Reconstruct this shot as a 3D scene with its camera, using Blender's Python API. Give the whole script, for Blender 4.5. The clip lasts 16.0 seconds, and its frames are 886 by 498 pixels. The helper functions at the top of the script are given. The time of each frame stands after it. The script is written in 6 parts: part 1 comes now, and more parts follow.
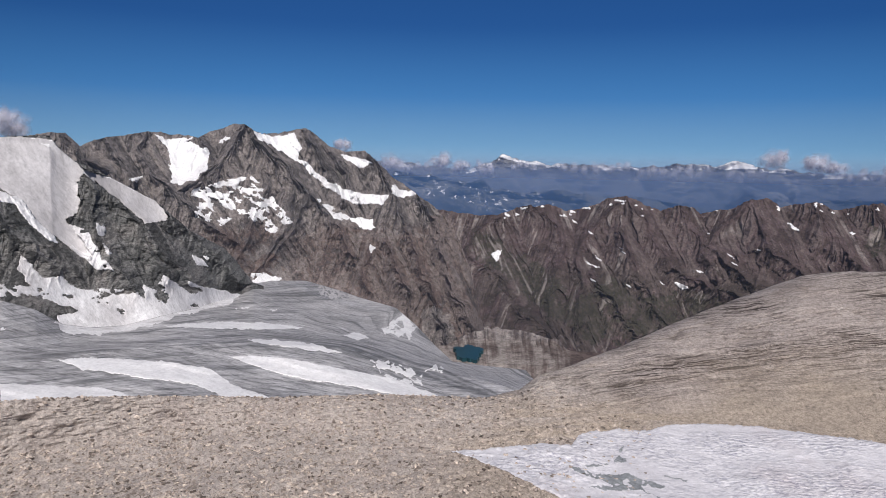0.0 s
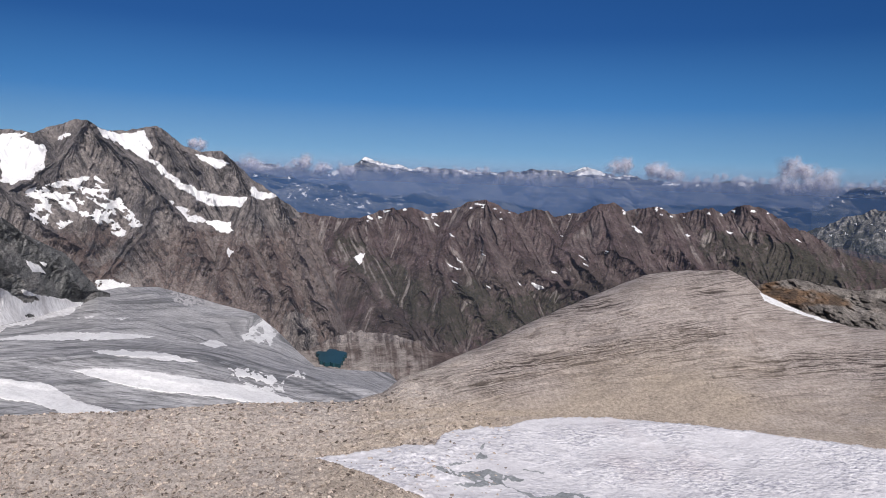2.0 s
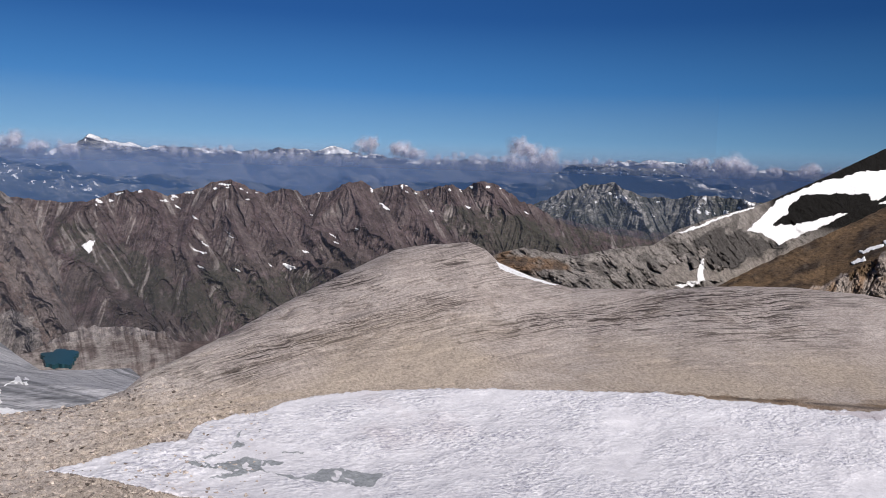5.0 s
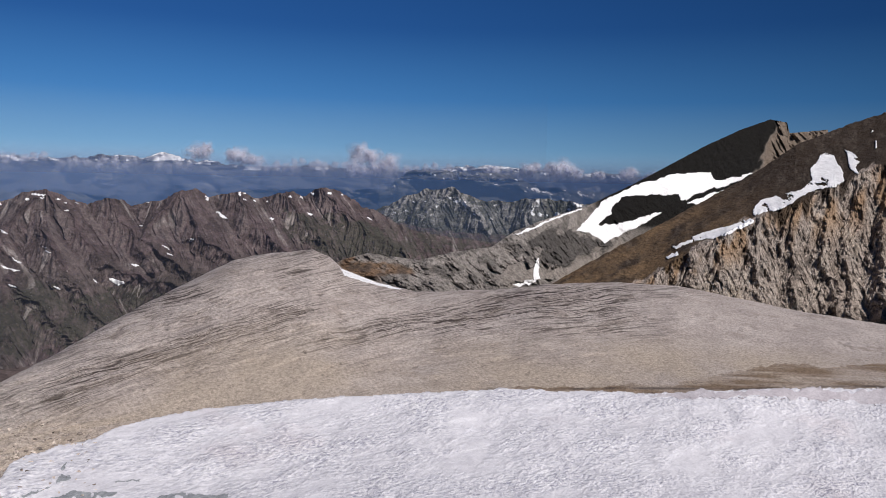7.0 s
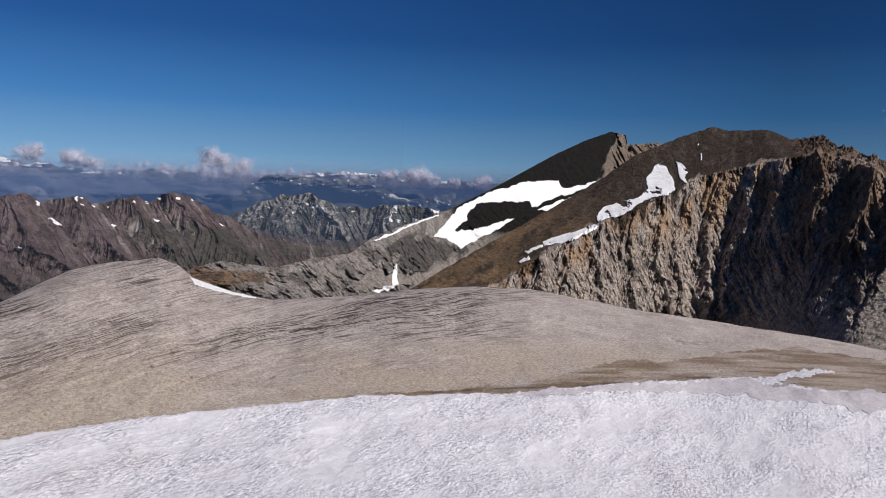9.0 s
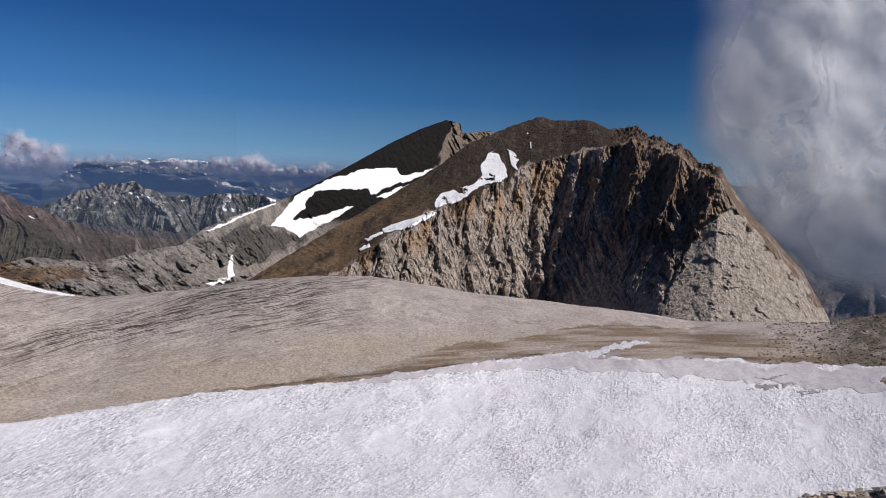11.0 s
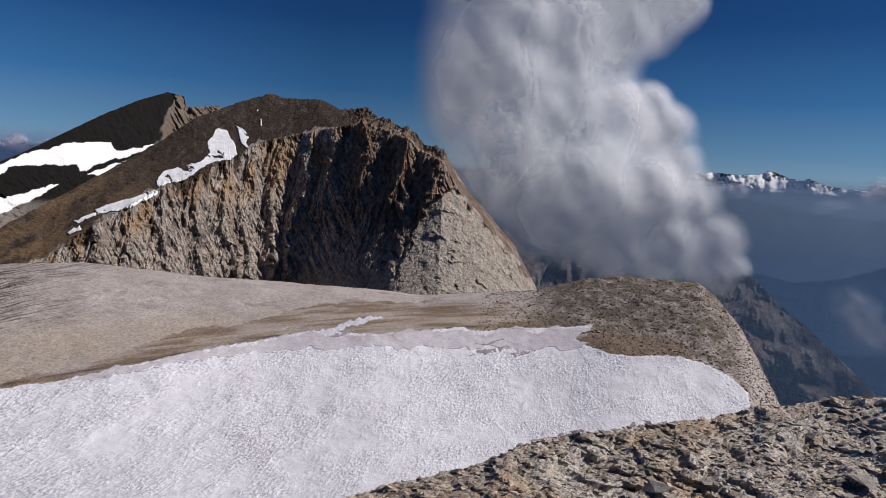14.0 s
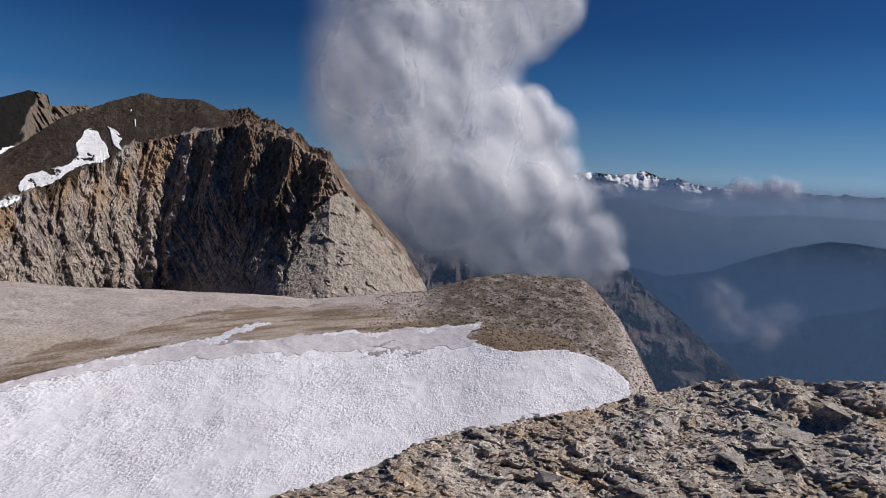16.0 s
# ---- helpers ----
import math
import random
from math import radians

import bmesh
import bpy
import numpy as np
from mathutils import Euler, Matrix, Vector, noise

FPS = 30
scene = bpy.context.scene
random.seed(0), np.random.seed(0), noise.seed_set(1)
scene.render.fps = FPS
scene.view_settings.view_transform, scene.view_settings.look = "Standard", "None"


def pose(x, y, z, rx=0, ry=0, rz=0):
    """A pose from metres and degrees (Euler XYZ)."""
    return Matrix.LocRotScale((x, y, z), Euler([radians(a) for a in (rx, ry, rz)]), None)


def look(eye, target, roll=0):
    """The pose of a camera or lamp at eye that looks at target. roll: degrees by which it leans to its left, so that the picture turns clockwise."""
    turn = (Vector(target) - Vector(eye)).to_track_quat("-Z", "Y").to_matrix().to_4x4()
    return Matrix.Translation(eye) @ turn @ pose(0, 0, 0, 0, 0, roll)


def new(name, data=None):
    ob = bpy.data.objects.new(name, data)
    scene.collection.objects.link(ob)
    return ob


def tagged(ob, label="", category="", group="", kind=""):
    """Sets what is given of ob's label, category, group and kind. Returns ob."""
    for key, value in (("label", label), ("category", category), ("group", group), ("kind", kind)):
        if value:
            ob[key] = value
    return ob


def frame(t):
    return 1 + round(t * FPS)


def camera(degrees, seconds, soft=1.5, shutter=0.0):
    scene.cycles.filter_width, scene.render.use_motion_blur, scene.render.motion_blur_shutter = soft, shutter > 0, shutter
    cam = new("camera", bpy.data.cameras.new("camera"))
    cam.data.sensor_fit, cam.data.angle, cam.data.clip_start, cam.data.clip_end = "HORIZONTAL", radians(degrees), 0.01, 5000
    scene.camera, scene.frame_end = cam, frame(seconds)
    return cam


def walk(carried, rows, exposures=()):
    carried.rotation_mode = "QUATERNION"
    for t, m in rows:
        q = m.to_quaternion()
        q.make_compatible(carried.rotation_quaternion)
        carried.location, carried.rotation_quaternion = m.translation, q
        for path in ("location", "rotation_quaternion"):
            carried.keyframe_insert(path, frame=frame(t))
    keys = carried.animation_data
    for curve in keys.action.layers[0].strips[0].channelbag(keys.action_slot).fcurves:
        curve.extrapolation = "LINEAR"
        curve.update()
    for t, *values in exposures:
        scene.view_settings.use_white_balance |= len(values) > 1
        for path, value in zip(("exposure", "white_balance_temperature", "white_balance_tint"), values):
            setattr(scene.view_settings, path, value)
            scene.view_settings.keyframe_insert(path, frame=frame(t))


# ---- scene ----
import functools
import itertools

from mathutils.bvhtree import BVHTree

# ---- the camera: it turns to the right on one spot, high above the saddle ----
cam = camera(62.75, 16.0, soft=0.5)
EYE = 34.0
TURNS = [  # seconds, yaw, pitch, roll
    (0.0, 3.74, -6.38, -1.07), (0.5, 0.97, -6.16, -1.27), (1.0, -1.74, -5.93, -1.58), (1.5, -4.28, -5.83, -1.71),
    (2.0, -7.01, -5.87, -1.86), (2.5, -10.05, -6.01, -1.87), (3.0, -13.09, -6.23, -1.92), (3.5, -16.46, -6.47, -1.97),
    (4.0, -19.61, -6.73, -1.90), (4.2, -20.97, -6.86, -1.86), (6.3, -34.83, -6.35, -1.37), (6.5, -35.88, -6.30, -1.33),
    (7.0, -39.01, -6.15, -1.27), (7.5, -41.97, -5.99, -1.31), (8.0, -44.47, -5.80, -1.33), (8.2, -45.74, -5.60, -1.54),
    (10.3, -57.58, -5.78, -1.40), (10.5, -59.11, -5.77, -1.37), (11.0, -62.78, -5.94, -1.77), (11.5, -66.44, -6.11, -2.20),
    (12.0, -69.87, -6.26, -2.47), (12.5, -73.54, -6.53, -2.52), (13.0, -76.87, -6.71, -2.73), (13.5, -80.55, -6.76, -2.73),
    (14.0, -83.53, -6.70, -2.89), (14.5, -85.78, -6.51, -2.84), (15.0, -87.96, -6.27, -2.77), (15.5, -90.17, -6.15, -2.72),
    (16.0, -92.34, -6.17, -2.56),
]
walk(cam, [(t, pose(0, 0, EYE, 90 + pitch, roll, yaw)) for t, yaw, pitch, roll in TURNS],
     [(0.0, -0.12), (1.5, -0.06), (3.5, 0.06), (4.2, 0.04), (6.5, -0.05), (8.0, -0.08), (10.5, 0.0), (12.0, 0.0), (13.0, -0.05), (14.0, -0.10), (15.0, -0.06), (16.0, -0.01)])

# ---- sky and sun ----
SUN_BEARING, SUN_HEIGHT = 167.0, 41.0
world = bpy.data.worlds.new("sky")
scene.world = world
world.use_nodes = True
wt = world.node_tree
sky = wt.nodes.new("ShaderNodeTexSky")
sky.sky_type = "NISHITA"
sky.sun_disc = False
sky.sun_elevation = radians(SUN_HEIGHT)
sky.sun_rotation = radians(SUN_BEARING)
sky.altitude = 3300
sky.air_density, sky.dust_density, sky.ozone_density = 1.0, 0.2, 1.5
back = wt.nodes["Background"]
height = wt.nodes.new("ShaderNodeSeparateXYZ")
wt.links.new(wt.nodes.new("ShaderNodeTexCoord").outputs["Generated"], height.inputs[0])
deep = wt.nodes.new("ShaderNodeValToRGB")  # thin, dark blue air of high mountains, paler towards the horizon
stops = [(0.0, (0.10, 0.15, 0.22)), (0.49, (0.22, 0.33, 0.46)), (0.502, (0.235, 0.410, 0.600)), (0.515, (0.150, 0.335, 0.570)), (0.547, (0.046, 0.190, 0.465)),
         (0.592, (0.014, 0.085, 0.290)), (0.66, (0.008, 0.050, 0.200)), (1.0, (0.004, 0.028, 0.12))]
while len(deep.color_ramp.elements) < len(stops):
    deep.color_ramp.elements.new(0.5)
for e, (at, c) in zip(deep.color_ramp.elements, stops):
    e.position, e.color = at, (*c, 1)
half = wt.nodes.new("ShaderNodeMath")
half.operation = "MULTIPLY_ADD"
half.inputs[1].default_value = half.inputs[2].default_value = 0.5
wt.links.new(height.outputs[2], half.inputs[0])
wt.links.new(half.outputs[0], deep.inputs[0])
air = wt.nodes.new("ShaderNodeVectorMath")
air.operation = "MULTIPLY"
air.inputs[1].default_value = (0.045, 0.05, 0.055)
wt.links.new(sky.outputs[0], air.inputs[0])
both = wt.nodes.new("ShaderNodeMix")
both.data_type = "RGBA"
both.inputs[0].default_value = 0.93
wt.links.new(air.outputs[0], both.inputs[6])
wt.links.new(deep.outputs[0], both.inputs[7])
side = wt.nodes.new("ShaderNodeValToRGB")  # the sky is darkest at a right angle to the sun
stops = [(0.0, 1.0), (0.215, 0.84), (0.44, 0.60), (0.63, 0.54), (0.80, 0.80), (0.975, 1.12)]
while len(side.color_ramp.elements) < len(stops):
    side.color_ramp.elements.new(0.5)
for e, (at, c) in zip(side.color_ramp.elements, stops):
    e.position, e.color = at, (c, c, c, 1)
north = wt.nodes.new("ShaderNodeMath")
north.operation = "MULTIPLY_ADD"
north.inputs[1].default_value = north.inputs[2].default_value = 0.5
wt.links.new(height.outputs[1], north.inputs[0])
wt.links.new(north.outputs[0], side.inputs[0])
dim = wt.nodes.new("ShaderNodeVectorMath")
dim.operation = "SCALE"
wt.links.new(both.outputs[2], dim.inputs[0])
wt.links.new(side.outputs[0], dim.inputs["Scale"])
wt.links.new(dim.outputs[0], back.inputs["Color"])
back.inputs["Strength"].default_value = 1.0
sun = new("sun", bpy.data.lights.new("sun", "SUN"))
sun.data.energy, sun.data.angle, sun.data.color = 4.8, radians(0.55), (1.0, 0.95, 0.915)
sb, sh = radians(SUN_BEARING), radians(SUN_HEIGHT)
sun.matrix_world = look((math.sin(sb) * math.cos(sh) * 100, math.cos(sb) * math.cos(sh) * 100, EYE + math.sin(sh) * 100), (0, 0, EYE))
scene.cycles.transparent_max_bounces = 64


# ---- lines of the relief and outlines of snow, as bearing, rise (degrees) and distance (metres) from the standpoint ----
FLANK_TOP = [
    (-50, 2.6, 900), (-42, 2, 924), (-34.9, 1.48, 981), (-33.6, 1.61, 993), (-32, 1.7, 1006), (-31.4, 0.87, 1012),
    (-30.5, 0.08, 1020), (-28.8, -0.76, 1036), (-27, -1.83, 1053), (-25.3, -2.77, 1068), (-24.3, -3.72, 1077), (-22.8, -5.07, 1124),
    (-20.4, -6.38, 1210), (-19.1, -8.02, 1253), (-18.4, -8.98, 1279), (-17.5, -9.31, 1313),
]
FLANK_FOOT = [
    (-50, -11, 740), (-35.3, -9.46, 798), (-33.3, -10.23, 819), (-31.6, -11.38, 839), (-27.6, -11.76, 887), (-24.5, -11.13, 924),
    (-22.5, -10.77, 1010), (-19.6, -9.94, 1164), (-18.4, -9.11, 1224), (-17.5, -9.39, 1275),
]
GLACIER_TOP = [
    (-52, -9.5, 760), (-35.3, -9.46, 784), (-33.3, -10.23, 804), (-31.6, -11.38, 824), (-29.8, -11.76, 845), (-27.6, -11.76, 872),
    (-24.5, -11.13, 909), (-22.5, -10.77, 1004), (-19.6, -9.94, 1174), (-18.4, -9.11, 1241), (-17, -8.88, 1341),
    (-14.4, -8.92, 1571), (-11.8, -9.68, 1680), (-10, -10.31, 1650), (-7.3, -11.05, 1471), (-5.7, -12.36, 1322),
    (-4.1, -13.96, 1186), (-2.7, -15.16, 1137), (0, -15.43, 1099), (3.2, -15.6, 1036), (4.6, -17.03, 1008), (9, -18, 1000),
]
MASSIF_TOP = [
    (-36, 0.3, 1950), (-32.9, 1.67, 1950), (-31.9, 1.9, 1950), (-31, 1.97, 1950), (-30.1, 1.07, 1950), (-29.2, 1.41, 1955),
    (-28, 1.73, 1964), (-25.6, 2.25, 1981), (-23.8, 2.07, 1994), (-22.2, 1.96, 2006), (-20.8, 2.5, 2016), (-19.7, 2.99, 2024),
    (-18.9, 3.02, 2030), (-17.6, 2.26, 2039), (-16.1, 2.39, 2050), (-15.2, 2.67, 2057), (-14.4, 2.82, 2062), (-13.6, 2.29, 2068),
    (-12.7, 1.53, 2074), (-11.4, 1.04, 2068), (-9.9, 1.16, 2040), (-8.8, 0.31, 2020), (-7.4, -0.98, 1995), (-5.7, -2.14, 1962),
    (-4.3, -3.14, 1922), (-2.9, -4.54, 1867), (-1.5, -7.63, 1811), (-0.5, -11.59, 1771), (0.5, -15.07, 1730),
]
MASSIF_FOOT = [
    (-36, -10, 1550), (-33.3, -9.14, 1550), (-24.5, -9.64, 1617), (-18.7, -9.19, 1686), (-15.3, -9.26, 1720), (-11.8, -10.3, 1720),
    (-10, -11.05, 1720), (-7.3, -12.37, 1634), (-5.5, -14.33, 1575), (-3.2, -16.25, 1523), (0.5, -16.58, 1449),
]
RIDGE_TOP = [
    (-7.4, -2.84, 2700), (-4.7, -3.33, 2701), (-3, -3.43, 2709), (-0.7, -3.6, 2720), (1, -3.47, 2728), (2.8, -2.9, 2736),
    (4.1, -2.69, 2742), (5.9, -3.08, 2751), (7.6, -2.86, 2759), (9, -2.17, 2766), (10.5, -1.95, 2772), (11.8, -2.47, 2778),
    (13, -2.86, 2789), (14.2, -2.4, 2800), (15.8, -2.89, 2815), (17.8, -2.6, 2833), (19.3, -1.85, 2847), (20.2, -1.78, 2855),
    (21.2, -2.35, 2864), (23.4, -1.86, 2885), (24.8, -2.47, 2897), (27.1, -1.8, 2926), (28.2, -2.19, 2940), (29.9, -1.47, 2960),
    (30.7, -1.65, 2971), (32.4, -2.56, 2993), (34.1, -3.5, 3014), (35.8, -4.25, 3035), (39.7, -4.81, 3084), (44.2, -5.03, 3139),
    (47.9, -4.93, 3150), (50, -6, 3150),
]
RIDGE_MID = [
    (-7.4, -8.17, 2330), (-2.9, -8.99, 2342), (1.6, -7.99, 2369), (6, -7.39, 2396), (10.7, -5.87, 2424), (14.5, -6.96, 2446),
    (20.2, -5.36, 2484), (23.9, -5.13, 2545), (35.4, -6.17, 2738), (42.1, -6.03, 2851), (48.7, -6.24, 2900), (50, -8, 2900),
]
RIDGE_FOOT = [
    (-7.3, -13.47, 1950), (-4.1, -13.44, 1879), (-1.4, -15.13, 1646), (1.9, -16.22, 1480), (6.4, -16.49, 1633), (10.8, -16.58, 1919),
    (19, -15.69, 2069), (26.3, -14.63, 2173), (35.5, -11.49, 2308), (48.9, -10.19, 2450), (50, -12, 2450),
]
HILL_TOP = [
    (20, -5, 3330), (27.5, -5.58, 3330), (30.5, -4.81, 3330), (32.7, -3.77, 3330), (34.5, -2.9, 3330), (36.2, -2.03, 3330),
    (37.8, -1.46, 3330), (38.6, -1.62, 3330), (39.7, -1.2, 3330), (41.1, -1.96, 3330), (42.4, -2.37, 3330), (44.2, -2.24, 3330),
    (46.4, -2.01, 3330), (48.6, -2.21, 3330), (51.2, -2.31, 3330), (55, -2.61, 3330), (62, -5, 3330),
]
HILL_FOOT = [
    (20, -7.5, 3080), (29.2, -6.23, 3080), (39.9, -6.53, 3073), (55.2, -6.37, 3063), (62, -8, 3060),
]
BLUE_TOP = [
    (-11.8, -1.14, 3800), (-7.9, -0.33, 3800), (-6.6, -0.31, 3800), (-4.8, -0.41, 3800), (-3, -0.9, 3800), (-1.5, -1.05, 3800),
    (-0.7, -0.81, 3800), (0.1, -1.37, 3800), (2.3, -1.68, 3800), (5.8, -1.47, 3800), (8.4, -1.84, 3800), (11.3, -1.76, 3800),
    (14.2, -2.23, 3800), (16.2, -2.75, 3800), (19.9, -2.08, 3800), (26, -1.63, 3800), (34.4, -1.49, 3800), (36.3, -0.03, 3800),
    (38.2, 0.12, 3800), (39.8, -0.03, 3800), (43.4, -0.09, 3800), (46.8, -1.03, 3800), (50.3, -1.16, 3800), (54.1, -1.48, 3800),
    (62, -1.5, 3800),
]
FAR_TOP = [
    (-10.1, 0.5, 4400), (-7.9, 0.46, 4400), (-4.8, 0.21, 4400), (-1.7, -0.08, 4400), (-0, 0.61, 4400), (0.9, 1.15, 4400),
    (2.2, 0.87, 4400), (4, 0.55, 4400), (5.7, 0.49, 4400), (8.3, 0.41, 4400), (11.2, 0.37, 4400), (14.1, 0.63, 4400),
    (16.5, 0.55, 4400), (18, 0.94, 4400), (19.5, 0.51, 4400), (21.7, 0.35, 4400), (22.5, 0.17, 4400), (25.8, 0.03, 4400),
    (29.2, 0.24, 4400), (32.7, 0.06, 4400), (37.1, 0.07, 4400), (39.7, 0.3, 4400), (41.9, 0.61, 4400), (44.6, 0.36, 4400),
    (47.2, 0.16, 4400), (50.6, 0.15, 4400), (54, 0.01, 4400), (58.8, 0.04, 4400), (66, -0.3, 4400),
]
ALP_TOP = [
    (90, -0.3, 4500), (95.3, -0.22, 4500), (99.6, -0.22, 4500), (102.4, 0.31, 4500), (104, 0.31, 4500), (105.6, 0.18, 4500),
    (106.8, 0.28, 4500), (107.8, 0.67, 4500), (108.9, 0.15, 4500), (110.2, 0.14, 4500), (111.7, -0.18, 4500), (112.8, -0.4, 4500),
    (114, -0.32, 4500), (117.1, -0.44, 4500), (119.4, -0.53, 4500), (123.7, -0.48, 4500), (130, -0.3, 4500),
]
PYRAMID_TOP = [
    (27, -9, 420), (31, -7.19, 425), (31.8, -6.92, 431), (33.2, -6.56, 439), (35.4, -6.84, 452), (37.2, -7.08, 463),
    (39.9, -6.35, 479), (43, -5.91, 562), (44.7, -4.62, 610), (46.9, -3.67, 669), (50.3, -2.46, 801), (54, -0.5, 963),
    (56, 0.69, 1050), (58.7, 2.27, 1185), (61, 3.42, 1298), (62.9, 4.13, 1392), (64, 3.92, 1451), (64.2, 3.18, 1461),
    (66.6, 3.4, 1507), (66.7, 2.82, 1508), (67.9, 1.48, 1514), (70.3, -0.38, 1526),
]
PYRAMID_FOOT = [
    (27, -14, 330), (31, -13.24, 333), (37.3, -13.23, 351), (44.6, -13.02, 428), (53.3, -10.79, 664), (61.4, -9.31, 992),
    (70.9, -8.33, 1179),
]
CLIFF_TOP = [
    (42.2, -12.79, 470), (45.4, -10.4, 470), (47.9, -8.56, 498), (51.7, -6.13, 555), (55.6, -3.78, 644), (59.1, -1.56, 732),
    (61.7, 0.06, 811), (64.7, 2.35, 898), (67.8, 3.74, 973), (70.1, 4.56, 1029), (71.4, 4.29, 1027), (73.8, 4.38, 1023),
    (75.5, 3.73, 1020), (77.4, 3.8, 976), (78.4, 3.06, 942), (79, 3.11, 922), (80.1, 2.42, 889), (80.6, 2.6, 872), (82.2, 1.09, 805),
    (83.5, 1.09, 741), (84.3, -0.21, 738), (85.5, -1.89, 742), (87.1, -3.52, 746), (89.5, -6.09, 752), (91.3, -9.08, 752),
    (92.8, -12, 750),
]
CLIFF_EDGE = [
    (42.2, -14.43, 430), (45.4, -12.93, 430), (47.9, -11.31, 449), (51.8, -9.19, 487), (54.8, -8.07, 527), (57, -6.27, 556),
    (59.2, -4.8, 593), (62, -3.07, 650), (64.9, -1.61, 710), (67.9, 0.03, 781), (69.6, 0.96, 838), (72.2, 1.69, 852),
    (74.7, 2.31, 838), (77.2, 2.87, 812), (79.1, 2.4, 796), (80.5, 1.89, 770), (82.2, 0.68, 738), (83.6, 0.1, 714),
    (84.3, -1.11, 706), (85.5, -2.91, 704), (87.2, -4.65, 706), (89.6, -7.28, 712), (91.4, -9.86, 712), (92.8, -12.38, 710),
]
CLIFF_FOOT = [
    (42.1, -16.86, 400), (47.9, -14.7, 412), (54.9, -13.98, 473), (63.9, -13.84, 640), (67, -14.1, 692), (70.7, -14.38, 690), (74, -14.3, 640), (77.3, -14.3, 582),
    (80.4, -14.1, 540), (85.5, -13.81, 548), (90, -13.19, 575), (92.9, -13.9, 600),
]
SADDLE_EDGE = [
    (-45, -20, 90), (-24.7, -19.42, 93), (-11.8, -20.27, 89), (-3, -21.89, 82), (2, -21.29, 84), (6.5, -20.92, 86),
    (8.1, -19.81, 91), (10.9, -19.43, 93), (14.2, -18.44, 98), (20.1, -18.02, 101), (31.3, -17.61, 103), (39.6, -17.21, 106),
    (44.7, -16.83, 109), (46.2, -16.92, 108), (59.8, -15.64, 117), (61.7, -15.43, 119), (70.7, -13.86, 133), (79.8, -13.64, 136),
    (85.8, -12.7, 146), (91.7, -12.44, 149), (96.1, -12.23, 150), (98.9, -13.71, 139), (102.7, -13.37, 143), (105.2, -13.81, 142),
    (107.8, -15.3, 136), (109.5, -18.5, 122), (112, -23, 98), (120, -33, 56),
]
SADDLE_TOP = [
    (-45, -16.3, 92), (-35.6, -16.19, 92), (-17.1, -17.8, 95), (0.1, -17.88, 98), (2.8, -17.13, 102), (4.2, -15.98, 105),
    (6.9, -14.95, 110), (10.4, -13.44, 121), (17.5, -9.74, 144), (22.8, -7.16, 154), (25, -6.61, 159), (28.9, -6.3, 165),
    (30.2, -6.87, 166), (31.3, -7.88, 166), (34.1, -8.87, 168), (37, -9.54, 170), (44.2, -9.17, 174), (47.1, -8.65, 177),
    (53.1, -8.21, 185), (57.3, -8.24, 191), (65.1, -9.27, 193), (73.6, -9.88, 192), (82.5, -10.4, 194), (91.5, -9.5, 198),
    (95, -8.37, 200), (98, -7.84, 200), (103.7, -7.98, 188), (105, -8.97, 186), (106.8, -10.82, 176), (108.4, -13.45, 168),
    (109.7, -15.53, 161), (111.2, -18.5, 154), (120, -27, 120),
]
NEAR_TOP = [
    (-180, -34, 7), (20, -36, 7), (60, -32, 8), (78.3, -25.48, 12), (80.5, -25.01, 12), (85, -23.86, 13), (89.5, -22.21, 14),
    (92.7, -20.78, 15), (96.3, -20.01, 16), (100.8, -18.75, 17), (103.9, -17.92, 18), (107.3, -16.75, 20), (109.8, -15.78, 20),
    (112.6, -14.91, 21), (118.3, -13.58, 22), (120.9, -13.62, 22), (124.9, -12.61, 22), (130, -13.5, 23), (150, -14, 18),
    (170, -26, 10), (180, -34, 7),
]
SPUR_TOP = [
    (66, -6, 1850), (82.6, -4.72, 1850), (86.1, -3.72, 1850), (88.8, -4.94, 1850), (90.7, -6.56, 1850), (93.3, -6.53, 1850),
    (96.5, -7.27, 1850), (100.1, -7.95, 1850), (104.5, -7.21, 1850), (107, -6.94, 1850), (108.8, -8.6, 1850), (111, -10.09, 1850),
    (113.2, -11.94, 1850), (115.7, -13.98, 1850), (119.3, -15.86, 1850), (125, -20, 1850),
]
WOOD_TOP = [
    (90, -6, 2750), (102.3, -6.93, 2750), (106.6, -6.63, 2750), (109.9, -7.21, 2750), (113.1, -6.51, 2750), (115.7, -5.36, 2750),
    (118.3, -4.41, 2750), (120.7, -3.72, 2750), (122.4, -3.73, 2750), (124, -3.89, 2750), (132, -7, 2750),
]
VALE_TOP = [
    (90, -10, 2200), (102.5, -10.86, 2200), (106.9, -11.78, 2200), (111.1, -11.76, 2200), (115.1, -11.69, 2200), (118, -10.29, 2200),
    (120.5, -8.97, 2200), (124.4, -7.86, 2200), (132, -9, 2200),
]
MIST_TOP = [
    (88, -2, 3500), (97.7, -4.09, 3500), (102, -2.11, 3500), (106.2, -1.45, 3500), (110.4, -2.16, 3500), (114.3, -2.46, 3500),
    (118.1, -2.01, 3500), (123.9, -2.07, 3500), (132, -4, 3500),
]
